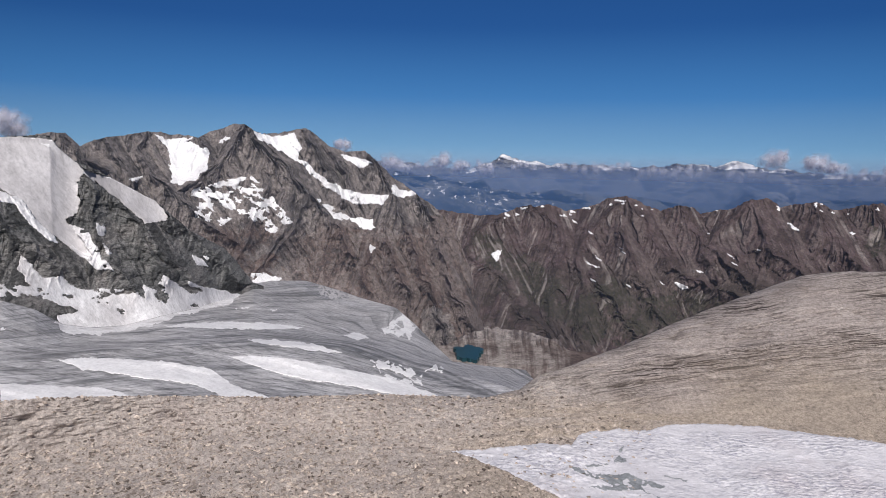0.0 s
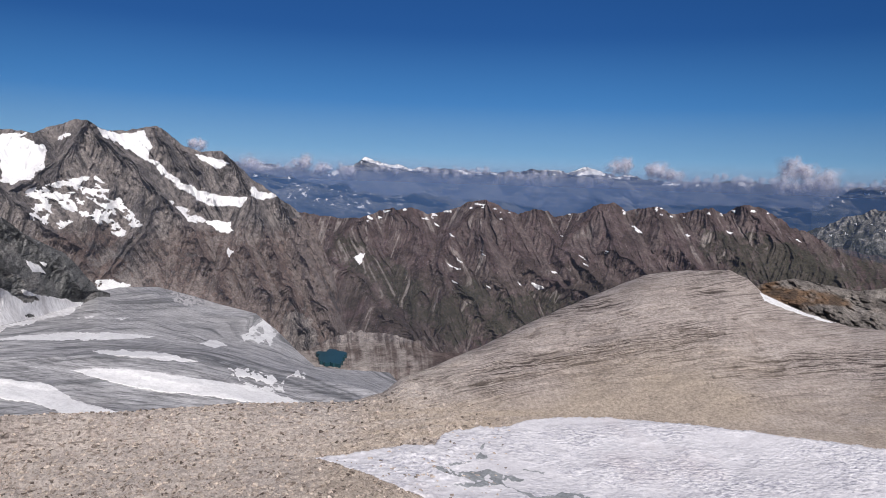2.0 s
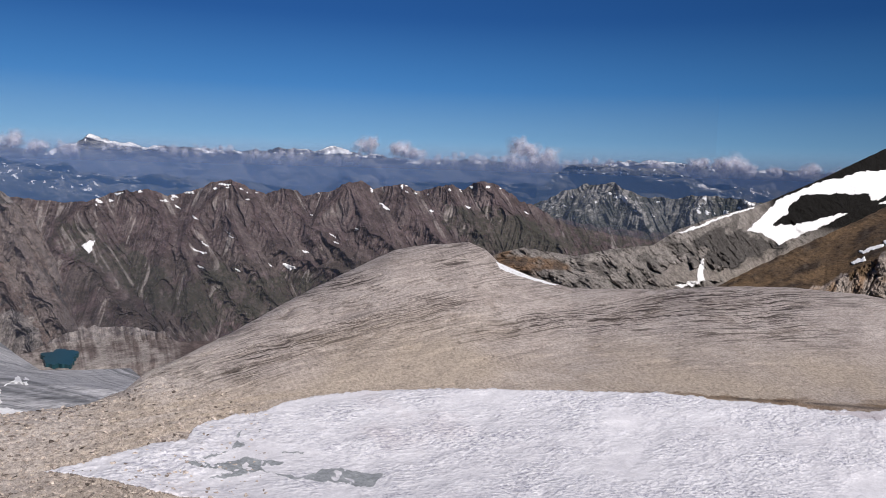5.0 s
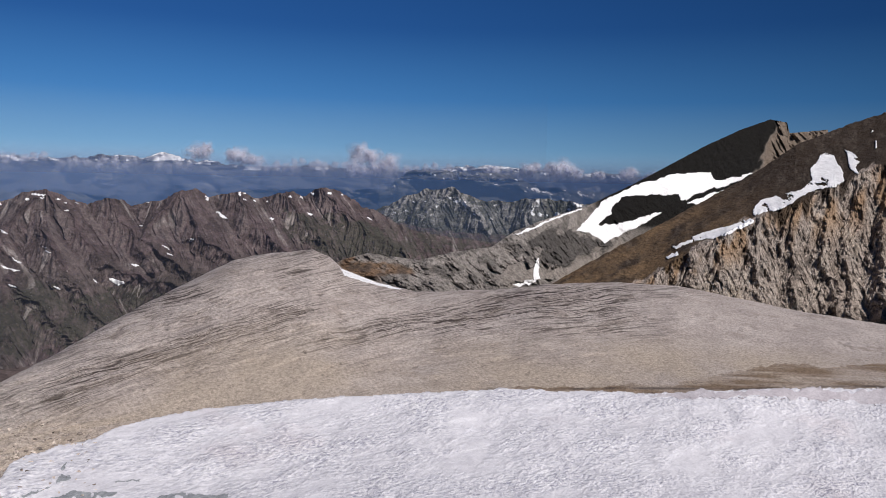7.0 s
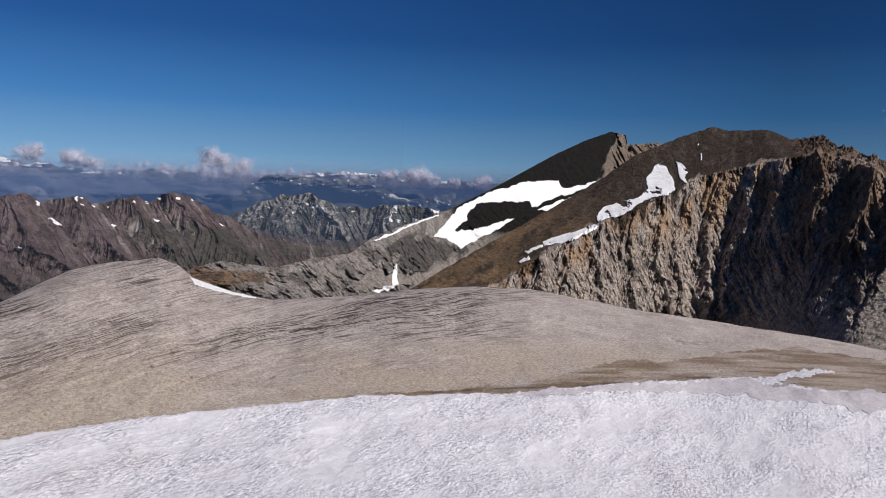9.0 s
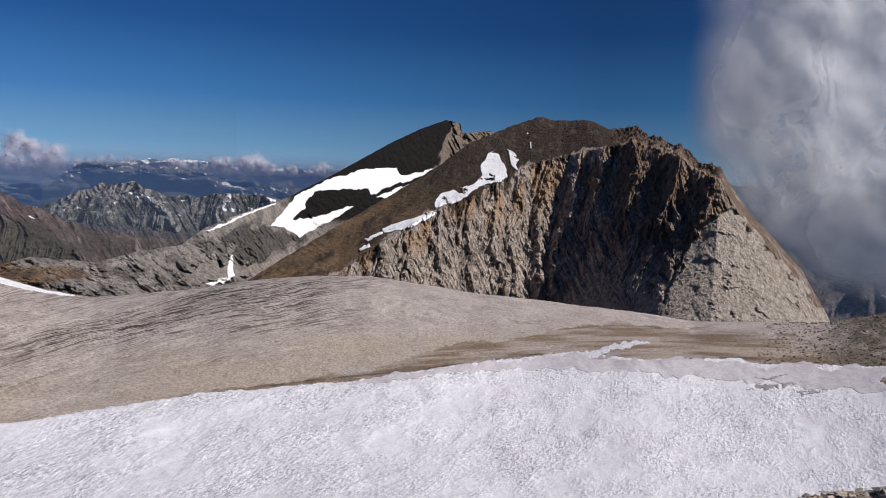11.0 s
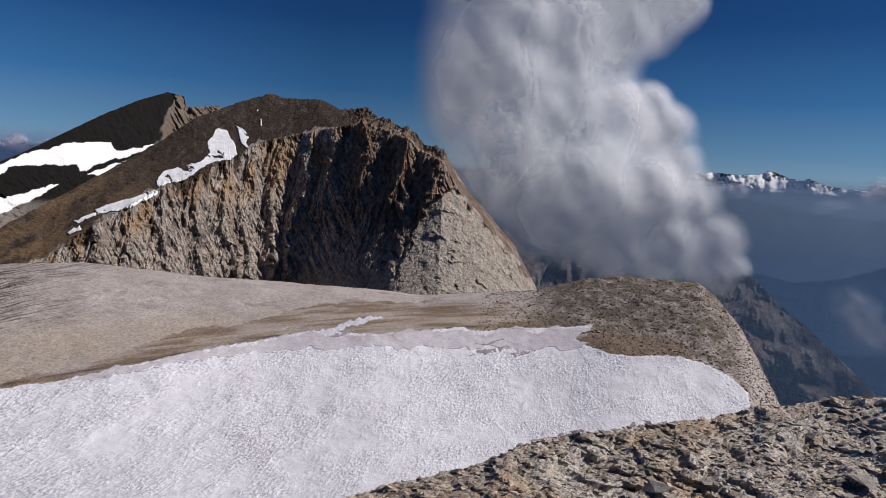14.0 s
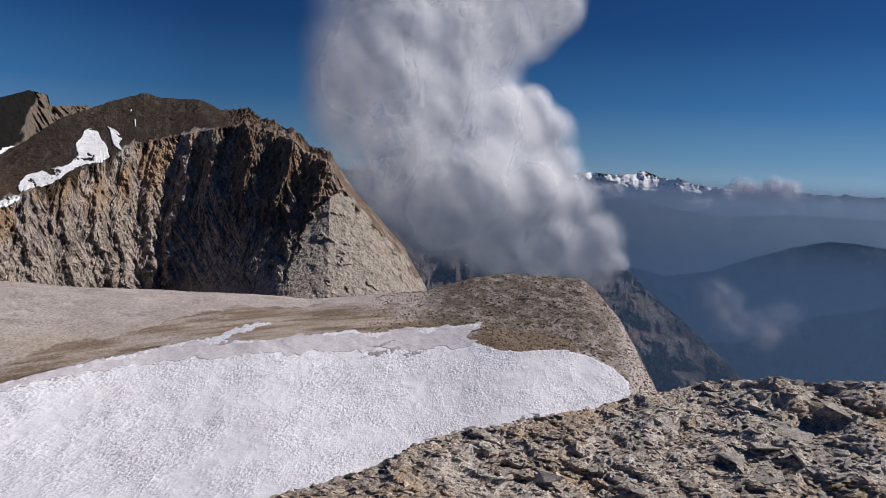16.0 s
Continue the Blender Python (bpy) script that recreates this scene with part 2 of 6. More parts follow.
SNOW_MASSIF_A = [
    [(-25.42, 2.14), (-24.2, 1.77), (-22.16, 2.04), (-23.04, 1.6), (-21.54, 1.15), (-21.4, -0.02), (-22.3, -1.21), (-23.49, -1.64), (-24.27, -1.31), (-24.29, 1.07)],
    [(-18.6, 2.78), (-16.94, 2.07), (-15.26, 2.46), (-14.63, 1.32), (-14.84, 0.54), (-12.92, -0.94), (-11.39, -1.79), (-9.64, -2.12), (-7.87, -2.18), (-8.31, -2.85), (-10.07, -3.1), (-11.39, -2.67), (-13.13, -1.38), (-14.85, 0.11), (-16.53, 1.14), (-17.78, 1.75)],
    [(-12.05, 1.03), (-10.1, 0.63), (-9, 0.22), (-10.09, -0.15), (-11.18, 0.4)],
    [(-7.66, -1.29), (-5.66, -2.14), (-6.76, -2.47), (-7.87, -2.09)],
    [(-11.3, -3.99), (-9.18, -4.1), (-8.96, -4.85), (-10.06, -5)],
    [(-13.13, -2.82), (-11.91, -4), (-12.35, -4.13)],
    [(-10.72, -5.98), (-10.27, -6.64), (-10.58, -6.46)],
    [(-9.48, -5.97), (-8.81, -6.4), (-9.25, -6.85)],
]
SNOW_MASSIF_B = [
    [(-27.01, -1.14), (-26.11, -1.01), (-26.57, -1.54)],
    [(-18.4, -8.2), (-17.6, -8.3), (-16.08, -8.75), (-16.38, -8.94), (-18.3, -8.99)],
    [(-20.44, 2.09), (-19.91, 2.19), (-20.86, 1.16)],
]
SNOW_MASSIF = SNOW_MASSIF_A + SNOW_MASSIF_B
SNOW_MASSIF_BROKEN = [
    [(-22.71, -1.92), (-20.28, -1.18), (-18.43, -0.81), (-16.98, -2.3), (-15.93, -3.59), (-15.29, -4.46), (-17, -5.33), (-19.08, -3.82), (-20.74, -4.75), (-22.55, -4.02)],
    [(-13.78, -2.26), (-10.95, -3.99), (-11.82, -4.66)],
]
SNOW_GLACIER_A = [
    [(-25.1, -11.92), (-22.9, -11.84), (-20.43, -11.91), (-17.05, -12.12), (-14.23, -12.53), (-16.19, -12.66), (-20.44, -12.46), (-23.31, -12.23)],
    [(-19.19, -13.32), (-17.49, -13.3), (-14.01, -13.71), (-11.12, -14.58), (-13.57, -14.36), (-17.06, -13.79)],
    [(-20.26, -14.53), (-18.78, -14.48), (-16.2, -14.71), (-11.79, -15.69), (-7.72, -16.43), (-3.12, -18.02), (-6.33, -17.97), (-10.89, -17.08), (-14.46, -16.48), (-17.51, -15.64)],
    [(-32.09, -13.79), (-29.92, -13.81), (-27.3, -14.21), (-24.56, -14.59), (-21.73, -15.28), (-20.08, -16.54), (-17.01, -17.72), (-20.52, -17.59), (-22.58, -16.5), (-26.56, -15.6), (-30.32, -14.68)],
    [(-35.57, -14.94), (-33.55, -15.28), (-31.8, -15.64), (-29.25, -16.01), (-26.02, -17.13), (-30.39, -16.89), (-35.63, -16.27)],
    [(-11.58, -13.1), (-10.23, -12.98), (-9.24, -13.47), (-10.45, -13.59)],
]
SNOW_GLACIER_B = [
    [(-8.44, -12.81), (-7.18, -12.06), (-6.52, -10.95), (-5.74, -11.7), (-5.41, -12.58), (-6.3, -13.38), (-7.75, -13.25)],
    [(-4.85, -15.85), (-4.09, -15.27), (-3.17, -15.6), (-3.61, -16.13)],
    [(-9.55, -15.03), (-7.73, -15.3), (-4.75, -16.28), (-5.2, -16.93), (-7.27, -16.08), (-8.86, -15.73)],
    [(-9.32, -15.55), (-7.26, -16.43), (-5.2, -17.06), (-7.72, -16.73)],
    [(-20, -10.99), (-18.53, -10.83), (-19.17, -11.15)],
    [(-17.47, -11.07), (-16.18, -11.06), (-16.83, -11.31)],
    [(-35.4, -11.08), (-34.74, -11.26), (-35.41, -11.35)],
]
SNOW_RIDGE_A = [
    [(14.24, -8.17), (14.94, -8.33), (15.44, -8.59), (14.77, -8.89)],
    [(-2.66, -5.25), (-2.15, -6.08), (-2.55, -6.31)],
    [(-2.98, -6.86), (-2.54, -6.76), (-2.7, -7.52)],
    [(0.15, -6.69), (1.03, -6.23), (0.7, -7.39)],
    [(8.14, -6.29), (9.03, -7.04), (8.6, -6.92)],
    [(7.96, -7.21), (8.84, -7.48), (8.28, -7.51)],
    [(10.59, -8.47), (11.45, -8.94), (10.9, -8.89)],
    [(15.58, -5.21), (16.98, -5.47), (16.19, -5.43)],
    [(21.79, -3.45), (22.56, -4.09), (22, -3.84)],
    [(25.52, -3.73), (26.21, -4), (25.81, -4.06)],
    [(12.24, -5.37), (12.85, -5.86), (12.56, -5.83)],
    [(5.63, -2.83), (6.29, -3.07), (5.86, -3.17)],
    [(10.98, -3.19), (12.23, -3.44), (11.61, -3.42)],
    [(-4.72, -4.79), (-4.03, -5.98), (-4.35, -5.81)],
    [(2.35, -2.91), (3.01, -2.9), (2.58, -3.17)],
]
SNOW_RIDGE_B = [
    [(21.64, -3.23), (22.65, -3.99), (22.12, -3.99)],
    [(10.73, -8.33), (11.59, -8.97), (11.17, -8.83)],
    [(19.8, -5.34), (20.2, -5.55), (19.91, -5.68)],
    [(28.34, -3.39), (29.2, -3.6), (28.77, -3.69)],
    [(15.6, -7.13), (16.44, -7.36), (16.05, -7.47)],
]
SNOW_RIDGE = SNOW_RIDGE_A + SNOW_RIDGE_B
SNOW_PYRAMID = [
    [(49.4, -4.5), (50.41, -3.31), (51.26, -2.21), (53.82, -0.75), (56.42, 0.12), (59.14, 0.38), (59.59, -0.22), (62.23, 0.43), (61.05, -0.27), (58.64, -1.22), (57.12, -1.93), (56.88, -1.41), (54.7, -1.55), (53.18, -1.64), (52.33, -2.27), (52.12, -3.06), (51.19, -3.87), (52.99, -3.7), (54.72, -3), (56.29, -2.61), (54.73, -3.66), (51.71, -5.21), (50.64, -4.57)],
    [(44.61, -4.89), (47.48, -3.58), (50.28, -2.41), (50.07, -2.71), (47.48, -3.84), (45.1, -4.88)],
    [(44.52, -8.78), (46.24, -8.21), (46.32, -7.1), (46.82, -6.37), (46.74, -7.36), (46.99, -8.3), (45.42, -8.92)],
    [(57.34, -2.05), (60.62, -0.72), (62.15, 0.21), (60.85, -1.07), (58.66, -2.11)],
    [(64.18, 3.41), (65.01, 3.33), (64.3, 3.18)],
]
SNOW_FAR = [
    [(0.39, 0.92), (0.96, 1.19), (2.45, 0.91), (5.9, 0.49), (5.09, 0.13), (3.35, 0.32), (1.37, 0.68)],
    [(16.26, 0.46), (17.2, 0.84), (17.96, 1.02), (19.65, 0.56), (19.52, 0.27), (18.39, 0.29), (17.44, 0.19), (16.65, 0.3)],
    [(39.98, 0.18), (41.04, 0.51), (41.92, 0.66), (44.79, 0.37), (44.36, 0.1), (43.25, 0.2), (41.93, 0.18), (40.83, -0.03)],
]
SNOW_SPUR = [
    [(91.11, -6.63), (92.22, -6.5), (92.9, -6.64), (92.01, -6.82)],
    [(94.28, -7.29), (94.96, -7.35), (94.52, -7.55)],
]
SNOW_CORNICE = [
    [(30.97, -7.72), (31.94, -8.07), (33.64, -8.55), (37.1, -9.44), (35.44, -9.41), (32.75, -8.82), (31.41, -8.38)],
]
SNOWFIELD_EDGE_A = [
    (-3.03, -21.89), (-0.27, -21.68), (2.02, -21.34), (4.75, -20.97), (7, -20.89), (7.5, -20.19), (8.51, -19.81), (10.9, -19.43),
    (13.04, -19.28), (14.28, -18.78), (16.73, -18.31), (20.58, -18), (24.67, -17.87), (31.3, -17.61), (35.53, -17.47),
    (39.56, -17.21), (44.45, -16.78), (44.69, -16.83), (49.18, -16.74), (53.55, -16.38), (55.39, -16.43), (58.54, -15.91),
    (61.71, -15.43), (66.24, -14.62), (70.73, -13.95), (73.8, -13.39),
]
SNOWFIELD_EDGE_B = [
    (78.14, -13.56), (79.93, -13.43), (82.62, -13.14), (85.78, -12.7), (87.16, -12.98), (91.66, -12.36), (96.09, -11.84),
    (95.68, -12.27), (94.62, -13.01), (97.11, -13.75), (99.73, -13.79), (102.68, -13.33), (104.8, -13.74), (106.5, -14.47),
    (107.78, -15.3), (108.07, -16.27), (106.78, -17.49), (100, -22), (90, -32), (60, -33), (30, -33), (13, -33), (13, -27),
    (8.62, -25.32), (5.81, -24.73), (2.06, -23.32), (-1.19, -22.31),
]
SNOW_SNOWFIELD = [SNOWFIELD_EDGE_A + SNOWFIELD_EDGE_B]
SNOW_SCRAP = [
    [(74.38, -13.42), (76.34, -12.76), (77.21, -12.31), (79.65, -12.13), (78.55, -12.59), (76.35, -13.19), (75.04, -13.68)],
]
ICE_WINDOWS = [
    [(11.51, -20.31), (11.15, -20.83), (10.96, -21.22), (11.53, -21.75), (10.4, -21.98), (8.85, -22.13), (8.06, -22.28), (8.43, -22.47), (9.98, -22.22), (10.54, -21.59), (10.75, -20.95), (11.23, -20.44)],
    [(7.03, -22.41), (8.06, -22.36), (8.86, -22.82), (10.41, -22.75), (11.69, -22.47), (12.85, -22.8), (15.17, -23.07), (14.01, -23.33), (12.57, -23.31), (13.3, -23.7), (15.49, -24.15), (16.65, -24.04), (17.37, -23.7), (18.98, -23.67), (20.75, -24.05), (22.66, -24.18), (22.09, -24.59), (21.67, -25.11), (20.5, -25.08), (19.02, -24.82), (16.67, -24.6), (14.91, -24.35), (12.86, -23.7), (11.14, -23.79), (10.0, -24.06), (8.3, -23.89), (9.15, -23.59), (10.42, -23.51), (8.86, -23.2), (7.45, -22.89)],
    [(14.13, -22.3), (16.31, -22.45), (16.02, -22.62), (14.28, -22.5)],
]
DIRT_STREAKS = [
    [(86.15, -14.92), (87.64, -14.3), (89.44, -13.78), (89.76, -14.0), (87.97, -14.66)],
    [(89.3, -14.6), (91.28, -14.04), (91.4, -14.24), (90.2, -14.7)],
    [(86.4, -13.9), (89.4, -13.45), (89.1, -13.7), (87.3, -14.0)],
    [(74.9, -13.9), (76.6, -13.25), (77.2, -13.4), (76.0, -13.9)],
    [(58, -16.35), (64, -15.55), (70, -15.0), (76, -14.75), (76, -14.84), (70, -15.12), (64, -15.7), (58, -16.48)],
]
MARGIN = [
    [(54, -16.5), (58.5, -15.95), (61.7, -15.47), (66.2, -14.66), (70.7, -13.99), (73.8, -13.45), (78.1, -13.6), (82.6, -13.18), (85.8, -12.75), (87.2, -13.02), (91.7, -12.4), (96.0, -11.9), (94.5, -13.0),
     (96.0, -13.6), (92, -14.1), (88, -14.5), (84, -14.5), (80, -14.75), (76, -14.8), (70, -15.15), (64, -15.75), (58, -16.55)],
]
SOIL_BAND = [(44, -16.9), (50.4, -16.5), (58.1, -15.3), (63.7, -13.5), (67.9, -12.8), (71.9, -12.1), (76.5, -11.0), (84, -10.8), (91, -10.6), (94, -11.6), (96, -12.3), (90, -13.4), (80, -14), (70, -14.6), (60, -16.2), (50, -17.5)]
WET_SOIL = [(94.37, -13.13), (96.21, -12.3), (98.26, -12.32), (100.83, -12.33), (103.09, -12.7), (103.6, -13.5), (102.6, -14.2), (99.0, -14.6), (96.34, -14.2)]
ALP_SNOW = [(101.63, -0.24), (103.21, 0.48), (105.62, 0.23), (107.83, 0.75), (110.2, 0.22), (112.78, -0.32), (114.19, -0.43), (113.89, -0.84), (111.41, -0.92), (108.8, -0.84), (105.71, -0.85), (102.91, -0.89)]
ICEFALL = [(-13.79, -9.14), (-11.81, -9.42), (-10.57, -9.73), (-10.38, -10.39), (-11.81, -10.52), (-13.22, -10.11)]
MASSIF_SPURS = [
    [(-18.92, 3.02), (-17.37, 1.25), (-15.61, -0.25), (-14.08, -2.05), (-12.61, -3.78), (-11.64, -5.32), (-11.02, -6.86)],
    [(-14.08, -2.05), (-15.12, -4.15), (-15.98, -5.98), (-17.36, -7.71)],
    [(-14.54, 2.82), (-13.47, 1.34), (-12.61, -0.37), (-11.65, -2.46)],
    [(-12.79, 1.62), (-11.31, -0.35), (-10.87, -1.79)],
    [(-9.22, 0.65), (-7.44, -1.51), (-6.88, -3.81), (-5.96, -6.02), (-5.21, -8.23), (-3.89, -11.14), (-2.97, -13.94)],
    [(-5.66, -2.19), (-4.2, -4.21), (-3.79, -6.78), (-2.84, -9.53), (-0.96, -12.49)],
    [(-9.39, -6.41), (-9.82, -8.18), (-9.58, -9.95)],
    [(-8.19, -5.96), (-7.27, -8.08), (-6.36, -9.49)],
    [(-26.02, 2.24), (-26.51, 0.77), (-25.33, -0.59), (-23.82, -2.22), (-22.27, -3.9), (-19.52, -6.04), (-18.5, -8.12)],
    [(-22.24, 2.04), (-20.99, 0.07), (-22.22, -1.21), (-23.89, -2.06)],
    [(-18.92, 3.02), (-19.92, 1.44), (-20.83, -0.09), (-21.42, -1.2)],
    [(-15.49, -2.28), (-15.89, -4.68), (-16.92, -6.41), (-18.04, -8.22)],
    [(-17.39, -1.66), (-18.17, -4.33), (-19.11, -6.39)],
    [(-31, 1.97), (-29.82, 0.21), (-28.05, -0.95)],
    [(-28.48, 1.59), (-27.79, 0.26), (-26.57, -1.34)],
]
RIDGE_SPURS = [
    [(3.39, -2.78), (5.15, -4.19), (6.07, -6.02), (5.66, -7.8), (4.82, -10.01), (5.4, -12.63)],
    [(0.74, -3.67), (-1.28, -4.96), (-1.69, -6.9), (0.87, -8.28), (2.63, -10.8), (5.41, -13.07)],
    [(10.4, -1.96), (9.01, -3.2), (7.72, -4.65), (6.88, -6.89), (7.47, -9.09), (7.08, -11.74)],
    [(10.4, -1.96), (11.78, -3.56), (12.73, -5.4), (14.14, -7.13), (16.43, -8.38), (18.82, -8.76)],
    [(10.2, -4.5), (10.98, -6.7), (12.4, -8.97), (13.85, -11.59)],
    [(14.42, -2.36), (15.38, -4.33), (17.24, -6.12), (19.54, -7.8), (21.33, -8.15)],
    [(19.27, -1.83), (19.79, -3.71), (21.22, -5.86), (23.12, -7.08)],
    [(23.19, -1.81), (24.15, -3.52), (25.98, -5.61), (26.87, -6.34)],
    [(29.62, -1.42), (30.83, -3.19), (33.34, -4.73), (35.79, -6.22)],
    [(26.95, -1.88), (27.98, -3.77), (29.75, -5.39)],
    [(19.27, -1.83), (17.59, -3.8), (16.32, -5.63), (17.31, -7.9)],
    [(7.89, -8.11), (9.72, -9.84), (11.58, -11.66), (13.45, -13.28)],
]
FLANK_SPURS = [
    [(-29.85, -0.78), (-29.11, -2.16), (-29.42, -3.97), (-29, -5.78), (-27.87, -7.85), (-26.41, -9.75)],
    [(-27.91, -2.56), (-26.46, -4.61), (-24.78, -6.71), (-22.44, -8.88)],
    [(-24.33, -4.01), (-22.58, -5.5), (-20.37, -7.32), (-19.35, -8.96)],
    [(-36.93, -2.17), (-35.12, -4.44), (-33.18, -6.04), (-31.51, -7.68)],
    [(-26.08, -4.45), (-25.86, -6.27), (-24.42, -8.39)],
]
UPPER_SLOPE = [(-43.56, 1.74), (-34.86, 1.59), (-32.89, 1.55), (-31.71, 1.4), (-30.7, 0.27), (-29.85, -0.58), (-27.87, -1.19), (-26.4, -1.99), (-25, -2.97), (-24.33, -3.97), (-24.72, -4.26), (-26.04, -4.49), (-26.78, -3.71), (-28.09, -2.44), (-29.23, -1.45), (-29.86, -0.94), (-30.31, -1.57), (-30.2, -2.76), (-30.38, -3.75), (-31.03, -3.94), (-30.87, -4.54), (-30.02, -5.76), (-29.51, -6.77), (-30.4, -6.54), (-31.61, -5.51), (-32.78, -4.5), (-33.73, -2.94), (-35.01, -1.98), (-43.7, -0.78)]
SNOW_FLANK = [
    [(-29.85, -0.62), (-27.87, -1.19), (-26.4, -1.99), (-25, -2.97), (-25.77, -2.93), (-27.53, -2.2), (-29.51, -1.13)],
    [(-34.21, 1.58), (-31.7, 1.48), (-30.7, 0.31), (-29.85, -0.58), (-30.49, -0.59), (-31.56, 0.79), (-33.24, 1.28)],
    [(-36.28, -1.61), (-35.02, -2.06), (-33.72, -2.63), (-32.77, -4.23), (-31.77, -5.23), (-31.58, -5.87), (-32.34, -5.49), (-33.45, -4.33), (-34.24, -3.01), (-36.32, -2.54)],
    [(-31.04, -4.3), (-29.91, -4.76), (-29.23, -6.18), (-28.02, -7.84), (-29.28, -7.79), (-30.06, -6.95), (-31.27, -5.88), (-30.73, -5.65)],
    [(-28.92, -5.54), (-28.14, -6.7), (-28.66, -6.6)],
    [(-29.25, -4.37), (-28.66, -4.38), (-28.69, -5.39), (-29.27, -5.17)],
    [(-22.99, -6.5), (-21.52, -7.72), (-22.41, -7.7)],
    [(-22.19, -6.69), (-21.51, -7), (-21.68, -7.37)],
    [(-37.2, -8.11), (-35.28, -8.32), (-33.62, -8.58), (-34.25, -7.39), (-33.8, -6.33), (-33.23, -7.4), (-32.74, -8.01), (-31.52, -8.08), (-30.84, -8.75), (-29.76, -9.09), (-28.1, -9.02), (-26.59, -9.5), (-26.18, -10.05), (-26.38, -8.77), (-25.42, -9.22), (-24.81, -8.25), (-23.65, -9.09), (-22.61, -9.75), (-23.24, -8.6), (-22.04, -9.23), (-20.4, -9.58), (-19.4, -9.86), (-19.58, -10.33), (-20.62, -10.63), (-22.4, -11.07), (-24.49, -11.55), (-26.86, -12.18), (-29.13, -12.41), (-31.67, -12), (-32.04, -10.72), (-30.54, -10.59), (-32.29, -9.72), (-33.31, -9.3), (-37.25, -9.15)],
]
TALUS_FAN = [(-4.52, -3.59), (-1.51, -4.42), (-2.23, -6.31), (-3.33, -7.67), (-2.47, -9.87), (-0.53, -11.82), (1.07, -12.51), (0.06, -13.6), (-1.49, -13.03), (-2.98, -11.48), (-4.2, -9.02), (-5.06, -5.91)]
MORAINE = [(-11.8, -11.05), (-10.03, -10.31), (-7.8, -9.42), (-5.77, -9.26), (-5.31, -10.37), (-5.74, -11.35), (-7.33, -11.18), (-10.02, -11.05)]
BUTTRESS = [(-5.42, -11.47), (-4.17, -10.79), (-2.79, -11.65), (-2.48, -13.41), (-3.18, -14.82), (-4.91, -15.2), (-5.69, -14.55), (-5.12, -13.45)]
LAKE_BED = [(-3.22, -13.11), (-1.32, -12.49), (2.79, -12.76), (5.23, -13.33), (7.97, -15.14), (7.08, -16.01), (3.51, -16.33), (-0.01, -15.49), (-3.42, -15.37)]
MEADOW = [(-1.77, -6.69), (0.78, -7.76), (3.86, -10.8), (7.91, -12.96), (14.25, -12.81), (18.63, -9.53), (15.01, -8.79), (12.34, -9.78), (9.59, -8.07), (6.95, -9.9), (4.25, -7.73), (1.63, -6.44), (-0.52, -4.73)]
DARK_MEADOW = [(26.63, -3.62), (30.37, -3.64), (33.66, -4.71), (36.48, -6.16), (35.03, -7.53), (30.59, -7.04), (27.17, -5.54)]

CLIFF_SPURS = [
    [(67.16, -0.91), (67.19, -5.28), (68.18, -9.2)],
    [(69.01, -0.39), (68.87, -3.02), (68.54, -6.55), (69.07, -9.4)],
    [(71.45, 0.82), (70.58, -1.63), (70.26, -5.17), (70.84, -9.13)],
    [(73.17, 1.78), (73.01, -1.96), (71.7, -6), (71.73, -9.11)],
    [(75, 3.17), (74.95, -0.54), (74.17, -3.23)],
    [(65.04, -1.65), (65.04, -5.34), (65.55, -8.82)],
    [(62.54, -3.04), (62.72, -6.27), (63.19, -8.85)],
    [(60.49, -4.18), (60.44, -7.16)],
    [(77.4, 3.72), (77.56, 0.46), (77.22, -1.76)],
    [(80.55, 2.35), (80.47, -0.28), (79.51, -2.98)],
    [(83.36, 0.73), (82.77, -1.93), (82.41, -3.27)],
    [(57.99, -5.93), (58.21, -7.61)],
]
SNOW_CLIFF = [
    [(62.11, -2.41), (62.64, -1.54), (63.68, -1.28), (65.15, -0.78), (65.77, -0.11), (65.75, 0.75), (66.36, 1.86), (66.92, 1.89), (67.23, 1.26), (67.81, 0.43), (67.92, -0.22), (67.28, -0.55), (66.43, -0.72), (65.37, -1.2), (64.54, -1.89), (63.91, -2.26), (62.87, -2.47), (62.37, -2.75)],
    [(58.18, -4.49), (58.78, -4.1), (60.4, -3.58), (62.04, -2.93), (62.38, -3.18), (60.82, -4.12), (59.6, -4.58), (58.19, -4.83)],
    [(56.72, -5.27), (58.18, -4.62), (58.19, -4.91), (57, -5.44)],
    [(56.33, -6.07), (57.12, -5.56), (57.24, -5.85), (56.53, -6.28)],
    [(67.68, 2.1), (68.29, 1.79), (68.65, 1.25), (68.45, 0.8), (68.72, 0.34), (68.2, 0.62), (67.92, 1.38)],
    [(69.41, 2.06), (69.47, 2.67), (69.61, 2.59), (69.58, 2.12)],
    [(69.07, 3.16), (69.36, 3.44), (69.33, 3.18)],
]
DARK_STEP = [(45.31, -5.29), (47.51, -4.12), (49.75, -4.5), (52.41, -4.86), (51.57, -5.99), (49.83, -6.94), (48.05, -7.22), (46.9, -6.36)]
SHOULDER_SCREE = [(42.69, -8.69), (45.35, -7.07), (47.61, -7.46), (52.42, -5.08), (56.3, -4.49), (54.24, -6.77), (48.98, -8.3)]
CONE = [(82.4, -3.05), (84.76, -2.05), (92.23, -10.04), (79.94, -10.97), (80.78, -8.26)]

